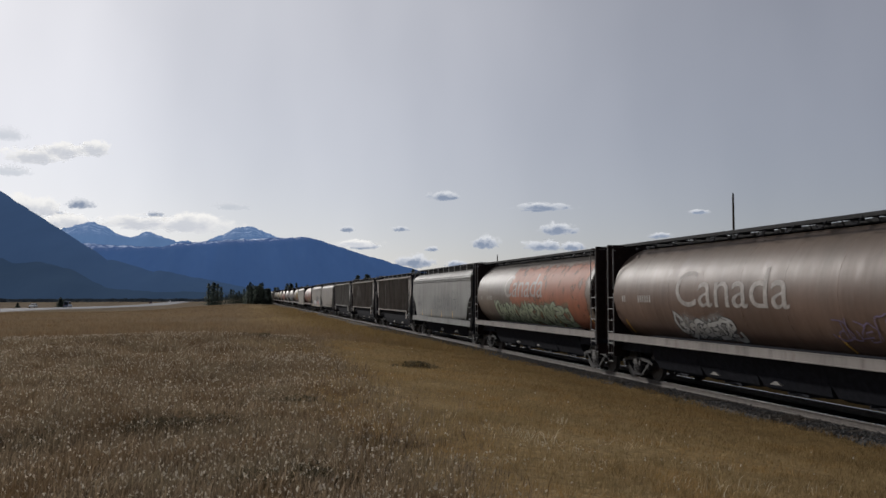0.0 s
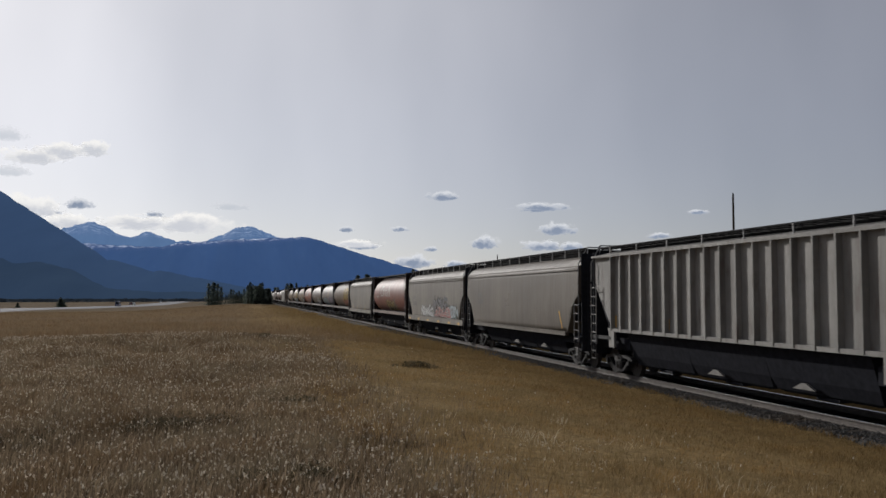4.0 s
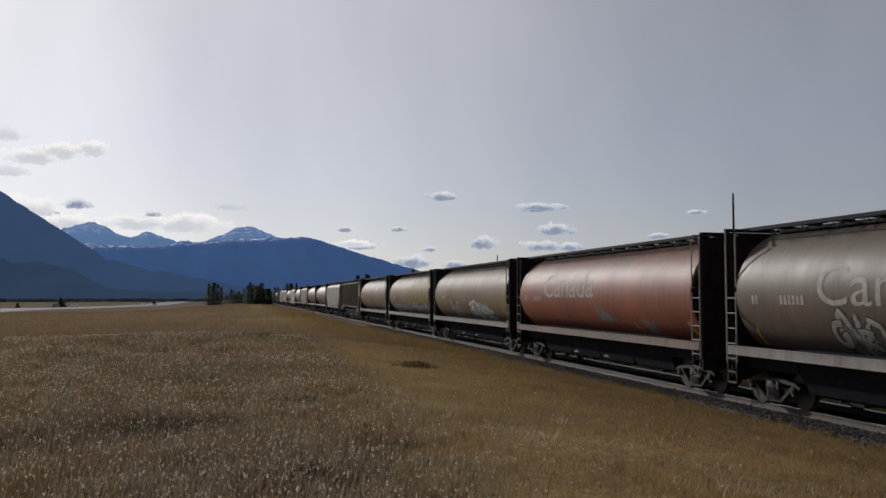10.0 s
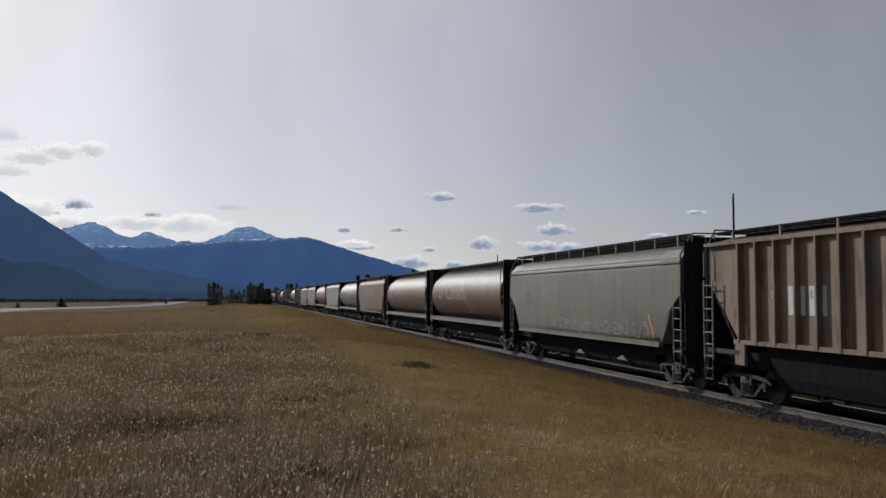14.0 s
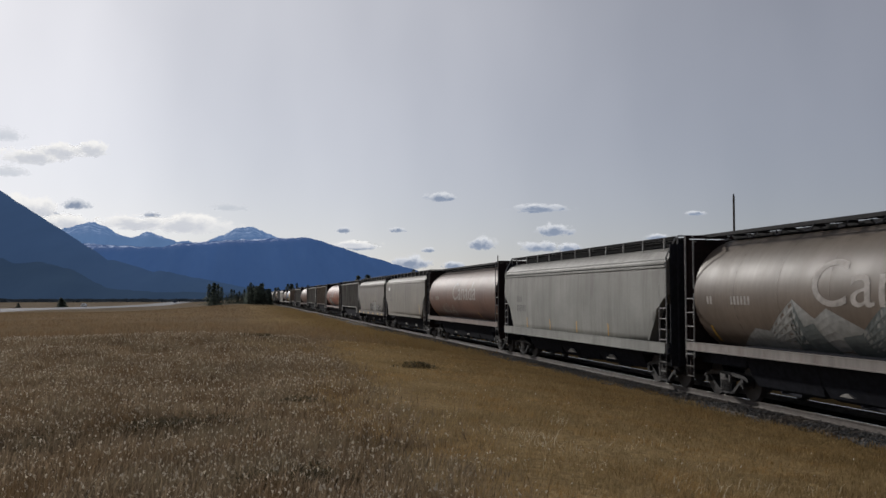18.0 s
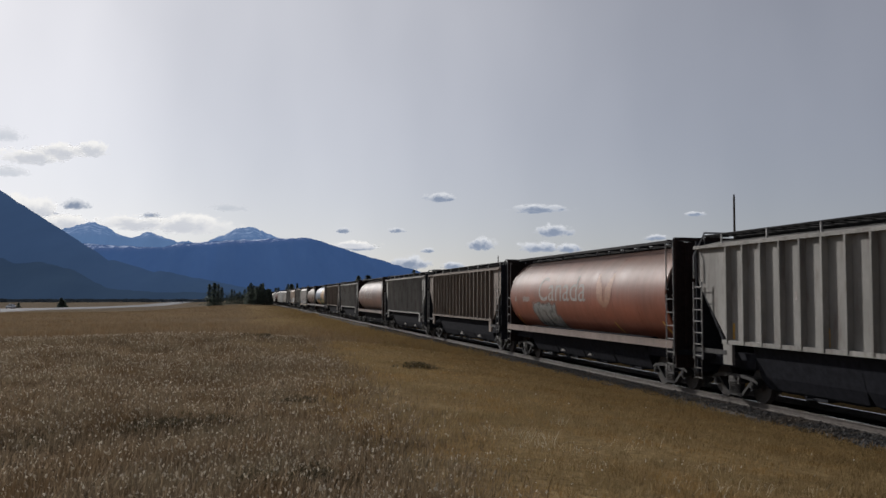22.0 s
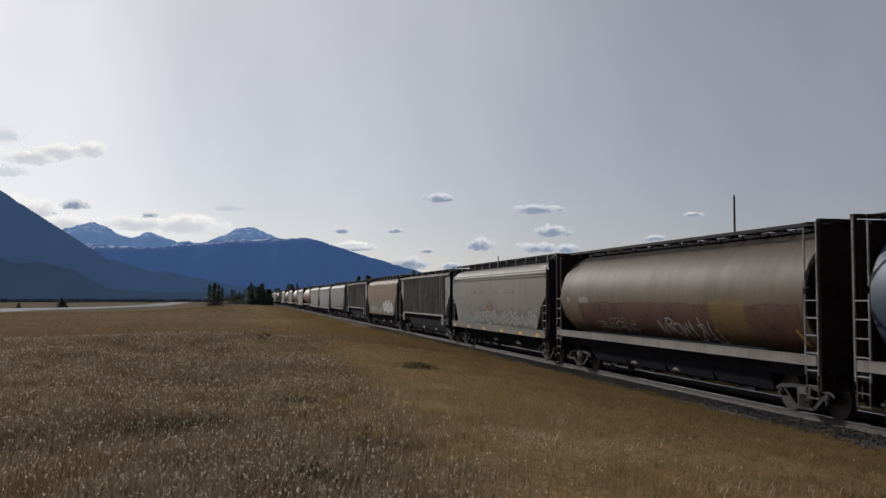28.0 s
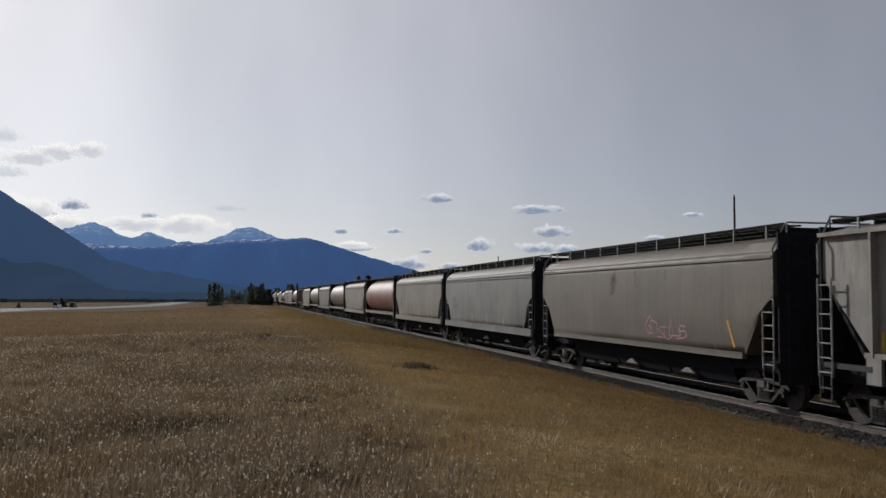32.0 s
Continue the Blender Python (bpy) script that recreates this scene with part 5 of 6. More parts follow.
def graffiti(car, kind, y0, y1, z0, z1, fill, edge, seed, w=0.16, letters=None, name="graffiti", label=""):
    """Graffiti from y0 to y1: a clouded ground, then thick sprayed strokes with a contour, or a thin scrawl alone."""
    rnd = random.Random(seed)
    base = HUE[fill]
    words = label or "sprayed %s graffiti" % WORD.get(fill, fill)
    thin = w < 0.11
    tall = z1 - z0
    if not thin:
        other = HUE[edge] if edge else dim(base, 0.5)
        mat = decal_paint(fill + "_graffiti", y0, y1, z0, z1 + 0.25, [dim(base, 0.6), dim(base, 0.9), dim(base, 1.2), tuple(0.6 * a + 0.4 * b for a, b in zip(other, base))], seed, 0.3 if name == "stencil" else 0.7, 1.25)
        part(name, side_sheet(kind, y0, y1, z0, z1 + 0.25, 0.005 + 0.0004 * (next(LAYER) % 4)), mat, car, words, smooth=True)["kind"] = "stuff"
    cell = max(0.3, tall * rnd.uniform(0.45, 0.55))
    count = max(3, int(abs(y0 - y1) / cell))
    cell = abs(y0 - y1) / count
    heavy = 0.035 if thin else min(0.16, 0.13 * tall + 0.04)
    outer, inner, shine = bmesh.new(), bmesh.new(), bmesh.new()
    for k in range(count):
        st = STROKES[rnd.randrange(len(STROKES))]
        lift, grow, slant, wide = rnd.uniform(-0.02, 0.2) * tall, rnd.uniform(0.55, 1.1), rnd.uniform(-0.5, 0.35), rnd.uniform(1.1, 2.1)
        flip = rnd.random() < 0.5
        pts = []
        for u, v in st:
            u, v = u + rnd.uniform(-0.16, 0.16), v + rnd.uniform(-0.14, 0.14)
            y = y0 - cell * (k + wide * ((1 - u) if flip else u) - 0.3 + slant * v)
            pts.append((min(y0, max(y1, y)), z0 + 0.05 + lift + tall * grow * v * 0.92))
        if rnd.random() < 0.6:
            pts = spline(pts, 4)
        top = z1 + 0.2
        pts = [(y, min(top, max(1.46, z))) for y, z in pts]
        o = 0.0090 + 0.0016 * (k % 3)
        if not thin:
            ribbon(outer, kind, pts, heavy + 0.06, o)
            ribbon(shine, kind, [(y + 0.02, z + heavy * 0.22) for y, z in pts[len(pts) // 4: max(len(pts) // 4 + 2, len(pts) * 2 // 3)]], 0.022, o + 0.0012)
        ribbon(inner, kind, pts, heavy, o + 0.0006)
    if thin:
        outer.free()
        shine.free()
    else:
        part("graffiti_outline", outer, spray(edge or "slate", 0.7), car)["kind"] = "stuff"
        part("graffiti_highlight", shine, spray("pale", 0.6 if name == "stencil" else 1.15), car)["kind"] = "stuff"
    part("graffiti_tag", inner, spray(fill, 0.55 if name == "stencil" else 0.9), car, words)["kind"] = "stuff"


def panel(car, kind, y0, y1, z0, z1, material, seed=1, name="paint_patch", label="", ragged=0.12, off=0.004, cover=0.8, crisp=0.0):
    """A patch of other paint with an uneven, thinning border; a data panel has a sharp one."""
    if isinstance(material, str):
        c = HUE[material]
        material = decal_paint(material + "_patch", y0, y1, z0, z1, [c, dim(c, 0.85)], seed, cover, 0.6, crisp or 0.55 + ragged)
    part(name, side_sheet(kind, y0, y1, z0, z1, off), material, car, label, smooth=True)


def side_text(kind, text, height):
    """Letters of the built-in font as a mesh laid on the side; its origin is the text's middle, on the base line."""
    cu = bpy.data.curves.new("word", "FONT")
    cu.body, cu.size, cu.align_x = text, height * 1.38, "CENTER"
    tmp = new("word", cu)
    me = bpy.data.meshes.new_from_object(tmp.evaluated_get(bpy.context.evaluated_depsgraph_get()))
    bpy.data.objects.remove(tmp)
    bm = bmesh.new()
    bm.from_mesh(me)
    for k in range(1, 16):
        geom = bm.verts[:] + bm.edges[:] + bm.faces[:]
        bmesh.ops.bisect_plane(bm, geom=geom, plane_co=(0, k * 0.1 - 0.3, 0), plane_no=(0, 1, 0))
    return bm


def wordmark(car, kind, yc, z0, height, material, stretch=1.25):
    bm = side_text(kind, "Canada", height)
    for v in bm.verts:
        v.co = on_side(kind, yc - v.co.x * stretch, z0 + v.co.y, 0.006)
    part("wordmark", bm, material, car, "faded white painted word")


def bars(car, kind, y, z, n, h, material, w=None, gap=0.75):
    """Car marks that are kept as plain bars."""
    w = w or h * 0.42
    for i in range(n):
        bm = bmesh.new()
        yy = y - i * (w * (1 + gap))
        a = [bm.verts.new(on_side(kind, yy - (w if q in (1, 2) else 0), z + (h if q in (2, 3) else 0), 0.006)) for q in range(4)]
        bm.faces.new(a)
        part("marking_bar", bm, material, car)


def strip(car, kind, y, z0, z1, slant, material, w=0.09):
    bm = bmesh.new()
    ribbon(bm, kind, [(y, z1), (y - slant, z0)], w, 0.008)
    part("reflective_strip", bm, material, car)


def wheat(car, kind, yc, z0, h, material):
    """A painted ear of grain: a stem with paired leaves."""
    bm = bmesh.new()
    ribbon(bm, kind, [(yc, z0), (yc, z0 + h * 0.7)], 0.05, 0.007)
    for s in (-1, 1):
        for k in range(4):
            ribbon(bm, kind, spline([(yc + s * 0.06 * h, z0 + 0.1 * h + 0.04 * k), (yc + s * (0.14 + 0.07 * k) * h, z0 + 0.35 * h), (yc + s * (0.16 + 0.10 * k) * h, z0 + (0.62 + 0.11 * k) * h)]), 0.14 * h, 0.006 + 0.0003 * k)
    part("grain_emblem", bm, material, car, "faded yellow painted ear of grain")


HUE = {
    "white": (0.36, 0.36, 0.35), "pale": (0.21, 0.20, 0.18), "black": (0.02, 0.02, 0.022), "green": (0.17, 0.20, 0.08),
    "blue": (0.12, 0.17, 0.185), "paleblue": (0.22, 0.265, 0.275), "red": (0.20, 0.05, 0.04), "purple": (0.11, 0.085, 0.14),
    "yellow": (0.25, 0.175, 0.035), "ochre": (0.21, 0.15, 0.045), "pink": (0.34, 0.16, 0.20), "orange": (0.25, 0.085, 0.042),
    "sea": (0.20, 0.235, 0.155), "amber": (0.34, 0.175, 0.045), "grey": (0.165, 0.165, 0.158), "slate": (0.07, 0.072, 0.074), "rust": (0.09, 0.045, 0.024), "oxide": (0.10, 0.048, 0.038), "forest": (0.04, 0.08, 0.04), "teal": (0.08, 0.16, 0.135),
}
WORD = {"sea": "pale sea-green", "pale": "faded pale", "paleblue": "pale blue", "forest": "dark green"}
for k in HUE:
    if k not in ("black", "slate", "oxide", "orange"):
        HUE[k] = dim(HUE[k], 1.3)
SPRAY = {k: k for k in HUE}


def paint_of(name, c):
    return plain(name, c, 0.6, 0.0, 0.22, 5.0, 0.05)


PEAKS = (paint_of("painted_grey_peak", (0.22, 0.22, 0.21)), paint_of("painted_slate_peak", (0.10, 0.112, 0.11)))
GRAIN = {"rose": paint_of("faded_rose_emblem", (0.25, 0.12, 0.07)), "ochre": paint_of("faded_ochre_emblem", (0.20, 0.155, 0.07)), "pale": paint_of("faded_pale_emblem", (0.22, 0.20, 0.16))}


def skyline(car, kind, ridge_line, material, off):
    """Painted mountains: a jagged crest of (y, z) filled down to the sill."""
    bm = bmesh.new()
    prev = None
    for (ya, za), (yb, zb) in zip(ridge_line, ridge_line[1:]):
        for q in range(5):
            y, z = ya + (yb - ya) * q / 4, za + (zb - za) * q / 4
            col = [bm.verts.new(on_side(kind, y, 1.5 + (z - 1.5) * r / 6, off)) for r in range(7)]
            if prev:
                for a, b, c, d in zip(prev, prev[1:], col[1:], col):
                    bm.faces.new((a, b, c, d))
            prev = col
    part("painted_peak", bm, material, car, "painted grey mountain skyline")["kind"] = "stuff"


def decorate(i, car, kind):
    S = SPRAY
    if kind == "cylinder":
        strip(car, kind, -3.55, 1.52, 1.92, 0.12, YELLOW)
        strip(car, kind, -7.35, 1.52, 2.05, 0.14, YELLOW)
        if i not in (1, 11, 15, 34):
            strip(car, kind, 7.35, 1.55, 2.0, -0.14, YELLOW)
        bars(car, kind, 7.2, 2.60, 2, 0.22, FADED)
        bars(car, kind, 6.0, 2.60, 6, 0.22, FADED)
    elif kind == "smooth":
        bars(car, kind, 6.4, 2.55, 4, 0.26, GREYMARK)
        bars(car, kind, 6.4, 2.12, 6, 0.30, GREYMARK)
        if i in (7, 26, 36):
            for y in (7.6, 4.4, 1.2, -2.0, -5.0, -7.4):
                bm = bmesh.new()
                box(bm, (-1.636, y, 1.15), (0.006, 0.5, 0.13))
                part("reflective_strip", bm, YELLOW, car)
        else:
            for y in (5.0, 2.0, -1.0, -4.0):
                strip(car, kind, y, 1.42, 1.85, 0.0, YELLOW, 0.07)
    elif kind == "plain":
        bars(car, kind, 6.0, 2.75, 4, 0.22, GREYMARK)
        bars(car, kind, 6.0, 2.38, 6, 0.22, GREYMARK)
        strip(car, kind, -6.3, 1.5, 2.2, 0.3, YELLOW)
    else:
        for y in (6.3, 2.4, -2.4, -6.3):
            bm = bmesh.new()
            box(bm, (-1.425, y + 0.39, 1.9), (0.006, 0.09, 0.42))
            part("reflective_strip", bm, YELLOW, car)
        bars(car, kind, 5.55, 2.75, 2, 0.22, FADED)
        bars(car, kind, 4.0, 2.75, 3, 0.20, FADED)
    if i == 0:
        wordmark(car, kind, 0.65, 2.5, 1.1, FADED)
        panel(car, kind, 3.9, 0.2, 1.52, 1.78, S["grey"], 3)
        graffiti(car, kind, 3.8, 0.5, 1.55, 2.15, S["white"], None, 11, 0.14)
        graffiti(car, kind, -3.4, -6.6, 1.75, 2.3, S["purple"], None, 12, 0.08)
    elif i == 1:
        panel(car, kind, 2.3, -7.7, 1.5, 4.25, S["orange"], 5, ragged=-0.2, cover=1.0)
        wordmark(car, kind, 0.2, 2.75, 1.1, FAINT)
        graffiti(car, kind, 4.8, -5.6, 1.5, 2.4, "sea", S["black"], 13, 0.26, 9)
    elif i == 2:
        graffiti(car, kind, 1.6, -5.6, 1.7, 2.9, S["slate"], None, 14, 0.1, 4, "stencil", "faded dark stencilled shapes")
    elif i == 4:
        graffiti(car, kind, 5.2, -4.6, 1.7, 2.5, S["white"], None, 15, 0.18)
    elif i == 6:
        panel(car, kind, 1.4, 0.3, 2.3, 3.0, S["pale"], 6)
    elif i == 7:
        graffiti(car, kind, 3.5, -0.3, 1.42, 2.1, S["white"], None, 16, 0.12, 6)
        graffiti(car, kind, -0.5, -4.6, 1.45, 2.6, S["slate"], S["black"], 17, 0.24, 4)
        graffiti(car, kind, -0.7, -5.6, 1.42, 2.0, S["red"], S["white"], 18, 0.22, 6)
        graffiti(car, kind, -4.6, -7.0, 1.42, 2.2, S["paleblue"], S["slate"], 19, 0.16, 3)
    elif i == 8:
        wordmark(car, kind, 1.4, 2.75, 1.0, FADED)
        graffiti(car, kind, 1.8, -2.6, 1.55, 2.3, S["ochre"], S["black"], 20, 0.13)
        panel(car, kind, -2.2, -3.6, 1.9, 3.0, S["pale"], 4, off=0.003)
    elif i == 10:
        panel(car, kind, -2.2, -7.7, 1.5, 4.1, S["yellow"], 7, ragged=0.1, cover=0.6)
        graffiti(car, kind, -1.2, -6.8, 1.5, 2.3, S["red"], S["yellow"], 21, 0.24, 3)
    elif i == 11:
        graffiti(car, kind, 7.2, -0.6, 1.5, 2.45, S["blue"], S["black"], 23, 0.28, 9)
        graffiti(car, kind, 7.0, -0.8, 1.5, 2.5, S["pale"], None, 24, 0.08, 9)
        graffiti(car, kind, -1.6, -7.2, 1.5, 2.6, S["purple"], S["pale"], 25, 0.26, 6)
        wheat(car, kind, -1.4, 2.6, 1.1, GRAIN["ochre"])
    elif i == 12:
        wordmark(car, kind, 2.2, 2.6, 0.95, FADED)
        graffiti(car, kind, 4.3, 2.6, 1.5, 2.3, S["pale"], S["black"], 26, 0.16, 2)
        graffiti(car, kind, 0.2, -5.0, 1.5, 2.2, S["white"], S["slate"], 27, 0.16, 7)
    elif i == 13:
        wordmark(car, kind, 2.0, 2.75, 1.05, FADED)
        panel(car, kind, -0.2, -2.6, 1.9, 2.75, S["grey"], 8, ragged=0.3)
        panel(car, kind, -4.0, -5.4, 1.6, 2.3, S["pale"], 9, ragged=0.3)
    elif i == 14:
        graffiti(car, kind, 3.8, 1.8, 1.5, 2.4, S["pale"], S["slate"], 28, 0.12, 3)
        graffiti(car, kind, -0.6, -4.8, 1.5, 2.4, S["white"], S["slate"], 29, 0.14, 5)
    elif i == 15:
        panel(car, kind, -0.8, -7.8, 1.45, 4.25, S["ochre"], 6, ragged=0.2, cover=0.6)
        graffiti(car, kind, 6.8, -0.8, 1.52, 2.15, S["paleblue"], S["black"], 30, 0.2, 10)
        graffiti(car, kind, -1.2, -6.8, 1.52, 2.15, S["paleblue"], S["black"], 31, 0.22, 7)
    elif i == 16:
        graffiti(car, kind, -3.4, -6.2, 1.52, 2.1, S["paleblue"], S["black"], 32, 0.16, 4)
        wheat(car, kind, -2.4, 2.9, 0.9, GRAIN["pale"])
    elif i == 17:
        panel(car, kind, 4.85, 4.2, 2.35, 3.05, WHITE, 3, "data_panel", ragged=0.0)
        panel(car, kind, 4.05, 3.42, 2.35, 3.05, WHITE, 4, "data_panel", ragged=0.0)
        graffiti(car, kind, 1.4, -0.8, 2.4, 3.2, S["white"], None, 33, 0.16, 3)
        graffiti(car, kind, -1.4, -5.6, 1.8, 2.7, S["white"], S["red"], 34, 0.16, 5)
    elif i == 18:
        graffiti(car, kind, 2.5, -6.6, 1.4, 1.9, S["pale"], S["ochre"], 35, 0.05, 14)
    elif i == 19:
        wordmark(car, kind, 1.5, 2.6, 0.95, FADED)
        panel(car, kind, 5.6, 3.6, 1.9, 2.6, S["blue"], 5, ragged=0.4)
        graffiti(car, kind, -0.8, -4.0, 1.6, 2.4, S["pink"], None, 36, 0.09, 4)
    elif i == 20:
        graffiti(car, kind, 6.6, 5.4, 3.0, 3.7, S["pale"], None, 37, 0.05, 2)
    elif i == 21:
        panel(car, kind, 1.0, -2.2, 1.6, 2.3, S["grey"], 6, ragged=0.4)
    elif i == 22:
        wordmark(car, kind, -0.2, 2.6, 1.1, FADED)
        skyline(car, kind, [(6.4, 1.5), (5.2, 2.0), (4.6, 1.95), (3.3, 2.75), (2.6, 2.3), (2.1, 2.55), (0.9, 2.05), (0.2, 2.7), (-0.9, 2.1), (-1.6, 2.45), (-2.8, 1.9), (-3.5, 2.5), (-4.6, 2.1), (-5.5, 2.45), (-7.6, 1.5)], PEAKS[0], 0.005)
        skyline(car, kind, [(3.9, 1.5), (3.3, 2.72), (3.1, 2.1), (2.7, 2.2), (2.4, 1.5)], PEAKS[1], 0.008)
        skyline(car, kind, [(1.9, 1.9), (1.2, 2.0), (0.2, 2.68), (-0.1, 2.0), (-0.6, 2.1), (-1.0, 1.7)], PEAKS[1], 0.008)
        skyline(car, kind, [(-2.9, 1.5), (-3.5, 2.47), (-3.9, 2.0), (-4.5, 2.05), (-4.9, 1.5)], PEAKS[1], 0.008)
    elif i == 24:
        wordmark(car, kind, -1.4, 2.6, 1.05, FADED)
        graffiti(car, kind, 4.6, 1.4, 1.6, 2.3, S["pale"], None, 38, 0.05, 4)
    elif i == 25:
        panel(car, kind, 6.9, 6.1, 3.3, 3.55, WHITE, 3, "data_panel", ragged=0.0)
    elif i == 26:
        panel(car, kind, 4.2, 3.0, 1.7, 2.7, S["grey"], 6, ragged=0.4)
        panel(car, kind, 0.4, -2.4, 1.45, 2.3, S["slate"], 7, cover=0.6, crisp=0.5)
        panel(car, kind, -1.6, -4.0, 1.45, 2.5, S["pale"], 11, cover=0.7, crisp=0.35, off=0.005)
        panel(car, kind, -3.6, -6.8, 1.45, 2.2, S["slate"], 13, cover=0.45, crisp=0.5)
        graffiti(car, kind, -0.4, -6.4, 1.5, 2.0, S["grey"], None, 39, 0.05, 5)
    elif i == 28:
        panel(car, kind, 5.0, 1.6, 1.5, 2.75, S["grey"], 8, cover=0.95, crisp=0.4)
        graffiti(car, kind, 4.6, 2.0, 1.55, 2.4, S["grey"], S["pale"], 52, 0.2)
        wordmark(car, kind, 1.2, 2.65, 1.05, FADED)
        wheat(car, kind, -3.2, 2.3, 1.4, GRAIN["rose"])
    elif i == 31:
        wordmark(car, kind, 0.9, 2.6, 1.05, FAINT)
    elif i == 34:
        panel(car, kind, 7.8, -7.6, 1.48, 2.75, S["forest"], 4, ragged=0.3, cover=1.0)
        graffiti(car, kind, 6.6, 1.6, 1.52, 2.3, "amber", "oxide", 40, 0.28, 6)
        graffiti(car, kind, 0.6, -1.2, 1.52, 2.3, S["yellow"], None, 41, 0.09, 3)
        graffiti(car, kind, -2.0, -7.2, 1.55, 2.3, S["yellow"], S["black"], 42, 0.22, 5)
        graffiti(car, kind, -1.6, -7.0, 2.5, 3.75, "amber", "ochre", 43, 0.2, 4)
    elif i == 35:
        panel(car, kind, 6.2, -7.7, 1.45, 2.7, "oxide", 2, cover=1.0, crisp=0.14)
        panel(car, kind, -3.4, -5.6, 1.45, 2.95, "ochre", 6, cover=0.45, crisp=0.3, off=0.0055)
        graffiti(car, kind, 4.8, 1.6, 1.6, 2.0, S["pale"], None, 44, 0.05, 6)
        graffiti(car, kind, -0.2, -3.6, 1.55, 2.2, S["white"], None, 45, 0.10, 4)
    elif i == 36:
        panel(car, kind, 5.0, -7.5, 1.4, 2.6, S["grey"], 9, ragged=0.5, off=0.003, cover=0.55)
        panel(car, kind, 6.6, 2.5, 1.4, 2.3, S["paleblue"], 4, ragged=0.4, off=0.004, cover=0.45)
        panel(car, kind, 4.2, -4.2, 2.98, 3.3, S["orange"], 7, ragged=0.1, cover=0.5)
        panel(car, kind, 1.0, -0.5, 2.05, 2.75, S["orange"], 3, ragged=0.3, cover=0.8)
        graffiti(car, kind, 3.2, -7.2, 1.4, 2.1, S["pale"], S["slate"], 46, 0.2, 10, "stencil", "ghosted pale graffiti")
    elif i == 38:
        panel(car, kind, 5.0, 3.2, 2.0, 2.9, S["grey"], 5, ragged=0.4)
        panel(car, kind, 7.6, -7.6, 1.38, 2.55, S["grey"], 12, cover=0.75, off=0.003, crisp=0.9)
        panel(car, kind, -0.6, -7.2, 1.45, 2.35, S["teal"], 6, cover=0.9, crisp=0.5)
        panel(car, kind, 7.0, -2.0, 3.10, 3.16, S["pale"], 3, cover=0.8, crisp=0.05)
        graffiti(car, kind, -1.4, -6.4, 1.5, 2.35, S["white"], S["slate"], 47, 0.2, 6)
    elif i == 40:
        graffiti(car, kind, -1.4, -4.0, 1.5, 2.25, S["pink"], None, 48, 0.07, 4)
        panel(car, kind, 1.6, 0.6, 2.9, 3.9, S["rust"], 3, ragged=0.1, cover=0.6)
        panel(car, kind, -0.4, -0.9, 3.1, 3.9, S["rust"], 5, ragged=-0.1, cover=0.6)
        panel(car, kind, -2.5, -3.0, 3.1, 3.8, S["rust"], 2, ragged=-0.1, cover=0.6)


for i, (car, _) in enumerate(CARS):
    decorate(i, car, TRAIN[i][0])


# ---- grass ----


def scatter(rnd, count, x0, x1, y0, y1, power, patch, seed):
    """Places for tufts on the land before the eye, closer together near it, thinner where patch is low."""
    out = []
    while len(out) < count:
        y = y0 + (y1 - y0) * rnd.random() ** power
        x = rnd.uniform(max(x0, -0.30 * y - 2.0), min(x1, 0.92 * y + 2.0))
        d = 0.5 + 0.55 * noise.noise((x * patch, y * patch * 0.8, seed))
        if rnd.random() < d + 0.25:
            out.append((x, y, ground_z(x, y), d))
    return np.array(out)


def blades(name, material, spots, seed, per, hmin, hmax, width, lean=0.35, spread=0.06, grow=0.028):
    """Thin bent blades round each spot, joined in one mesh."""
    rnd = np.random.default_rng(seed)
    n = len(spots) * per
    x, y, z, d = (np.repeat(spots[:, i], per) for i in range(4))
    big = 1.0 + grow * y
    h = rnd.uniform(hmin, hmax, n) * (0.45 + 1.0 * d)
    w = width * big * rnd.uniform(0.6, 1.3, n)
    a, la = rnd.uniform(0, 6.283, n), rnd.normal(0.6, 1.3, n)
    x, y = x + rnd.normal(0, 1, n) * spread * big, y + rnd.normal(0, 1, n) * spread * big
    dx, dy = np.cos(a) * w, np.sin(a) * w
    k = lean * h * rnd.random(n)
    lx, ly = np.cos(la) * k, np.sin(la) * k
    V = np.stack([np.stack(q, 1) for q in ((x - dx, y - dy, z - 0.02), (x + dx, y + dy, z - 0.02), (x + lx * 0.35 + dx * 0.7, y + ly * 0.35 + dy * 0.7, z + h * 0.6), (x + lx * 0.35 - dx * 0.7, y + ly * 0.35 - dy * 0.7, z + h * 0.6), (x + lx, y + ly, z + h))], 1).reshape(-1, 3)
    base = np.arange(n) * 5
    quads = np.stack([base, base + 1, base + 2, base + 3], 1)
    tris = np.stack([base + 3, base + 2, base + 4], 1)
    me = bpy.data.meshes.new(name)
    me.vertices.add(len(V))
    me.vertices.foreach_set("co", V.astype(np.float32).ravel())
    me.loops.add(7 * n)
    me.loops.foreach_set("vertex_index", np.concatenate([quads, tris], 1).astype(np.int32).ravel())
    me.polygons.add(2 * n)
    starts = (np.arange(n) * 7)[:, None] + np.array([0, 4])
    me.polygons.foreach_set("loop_start", starts.astype(np.int32).ravel())
    me.update(calc_edges=True)
    me.validate()
    me.materials.append(material)
    tip = np.stack([x + lx, y + ly, z + h], 1)
    return me, tip


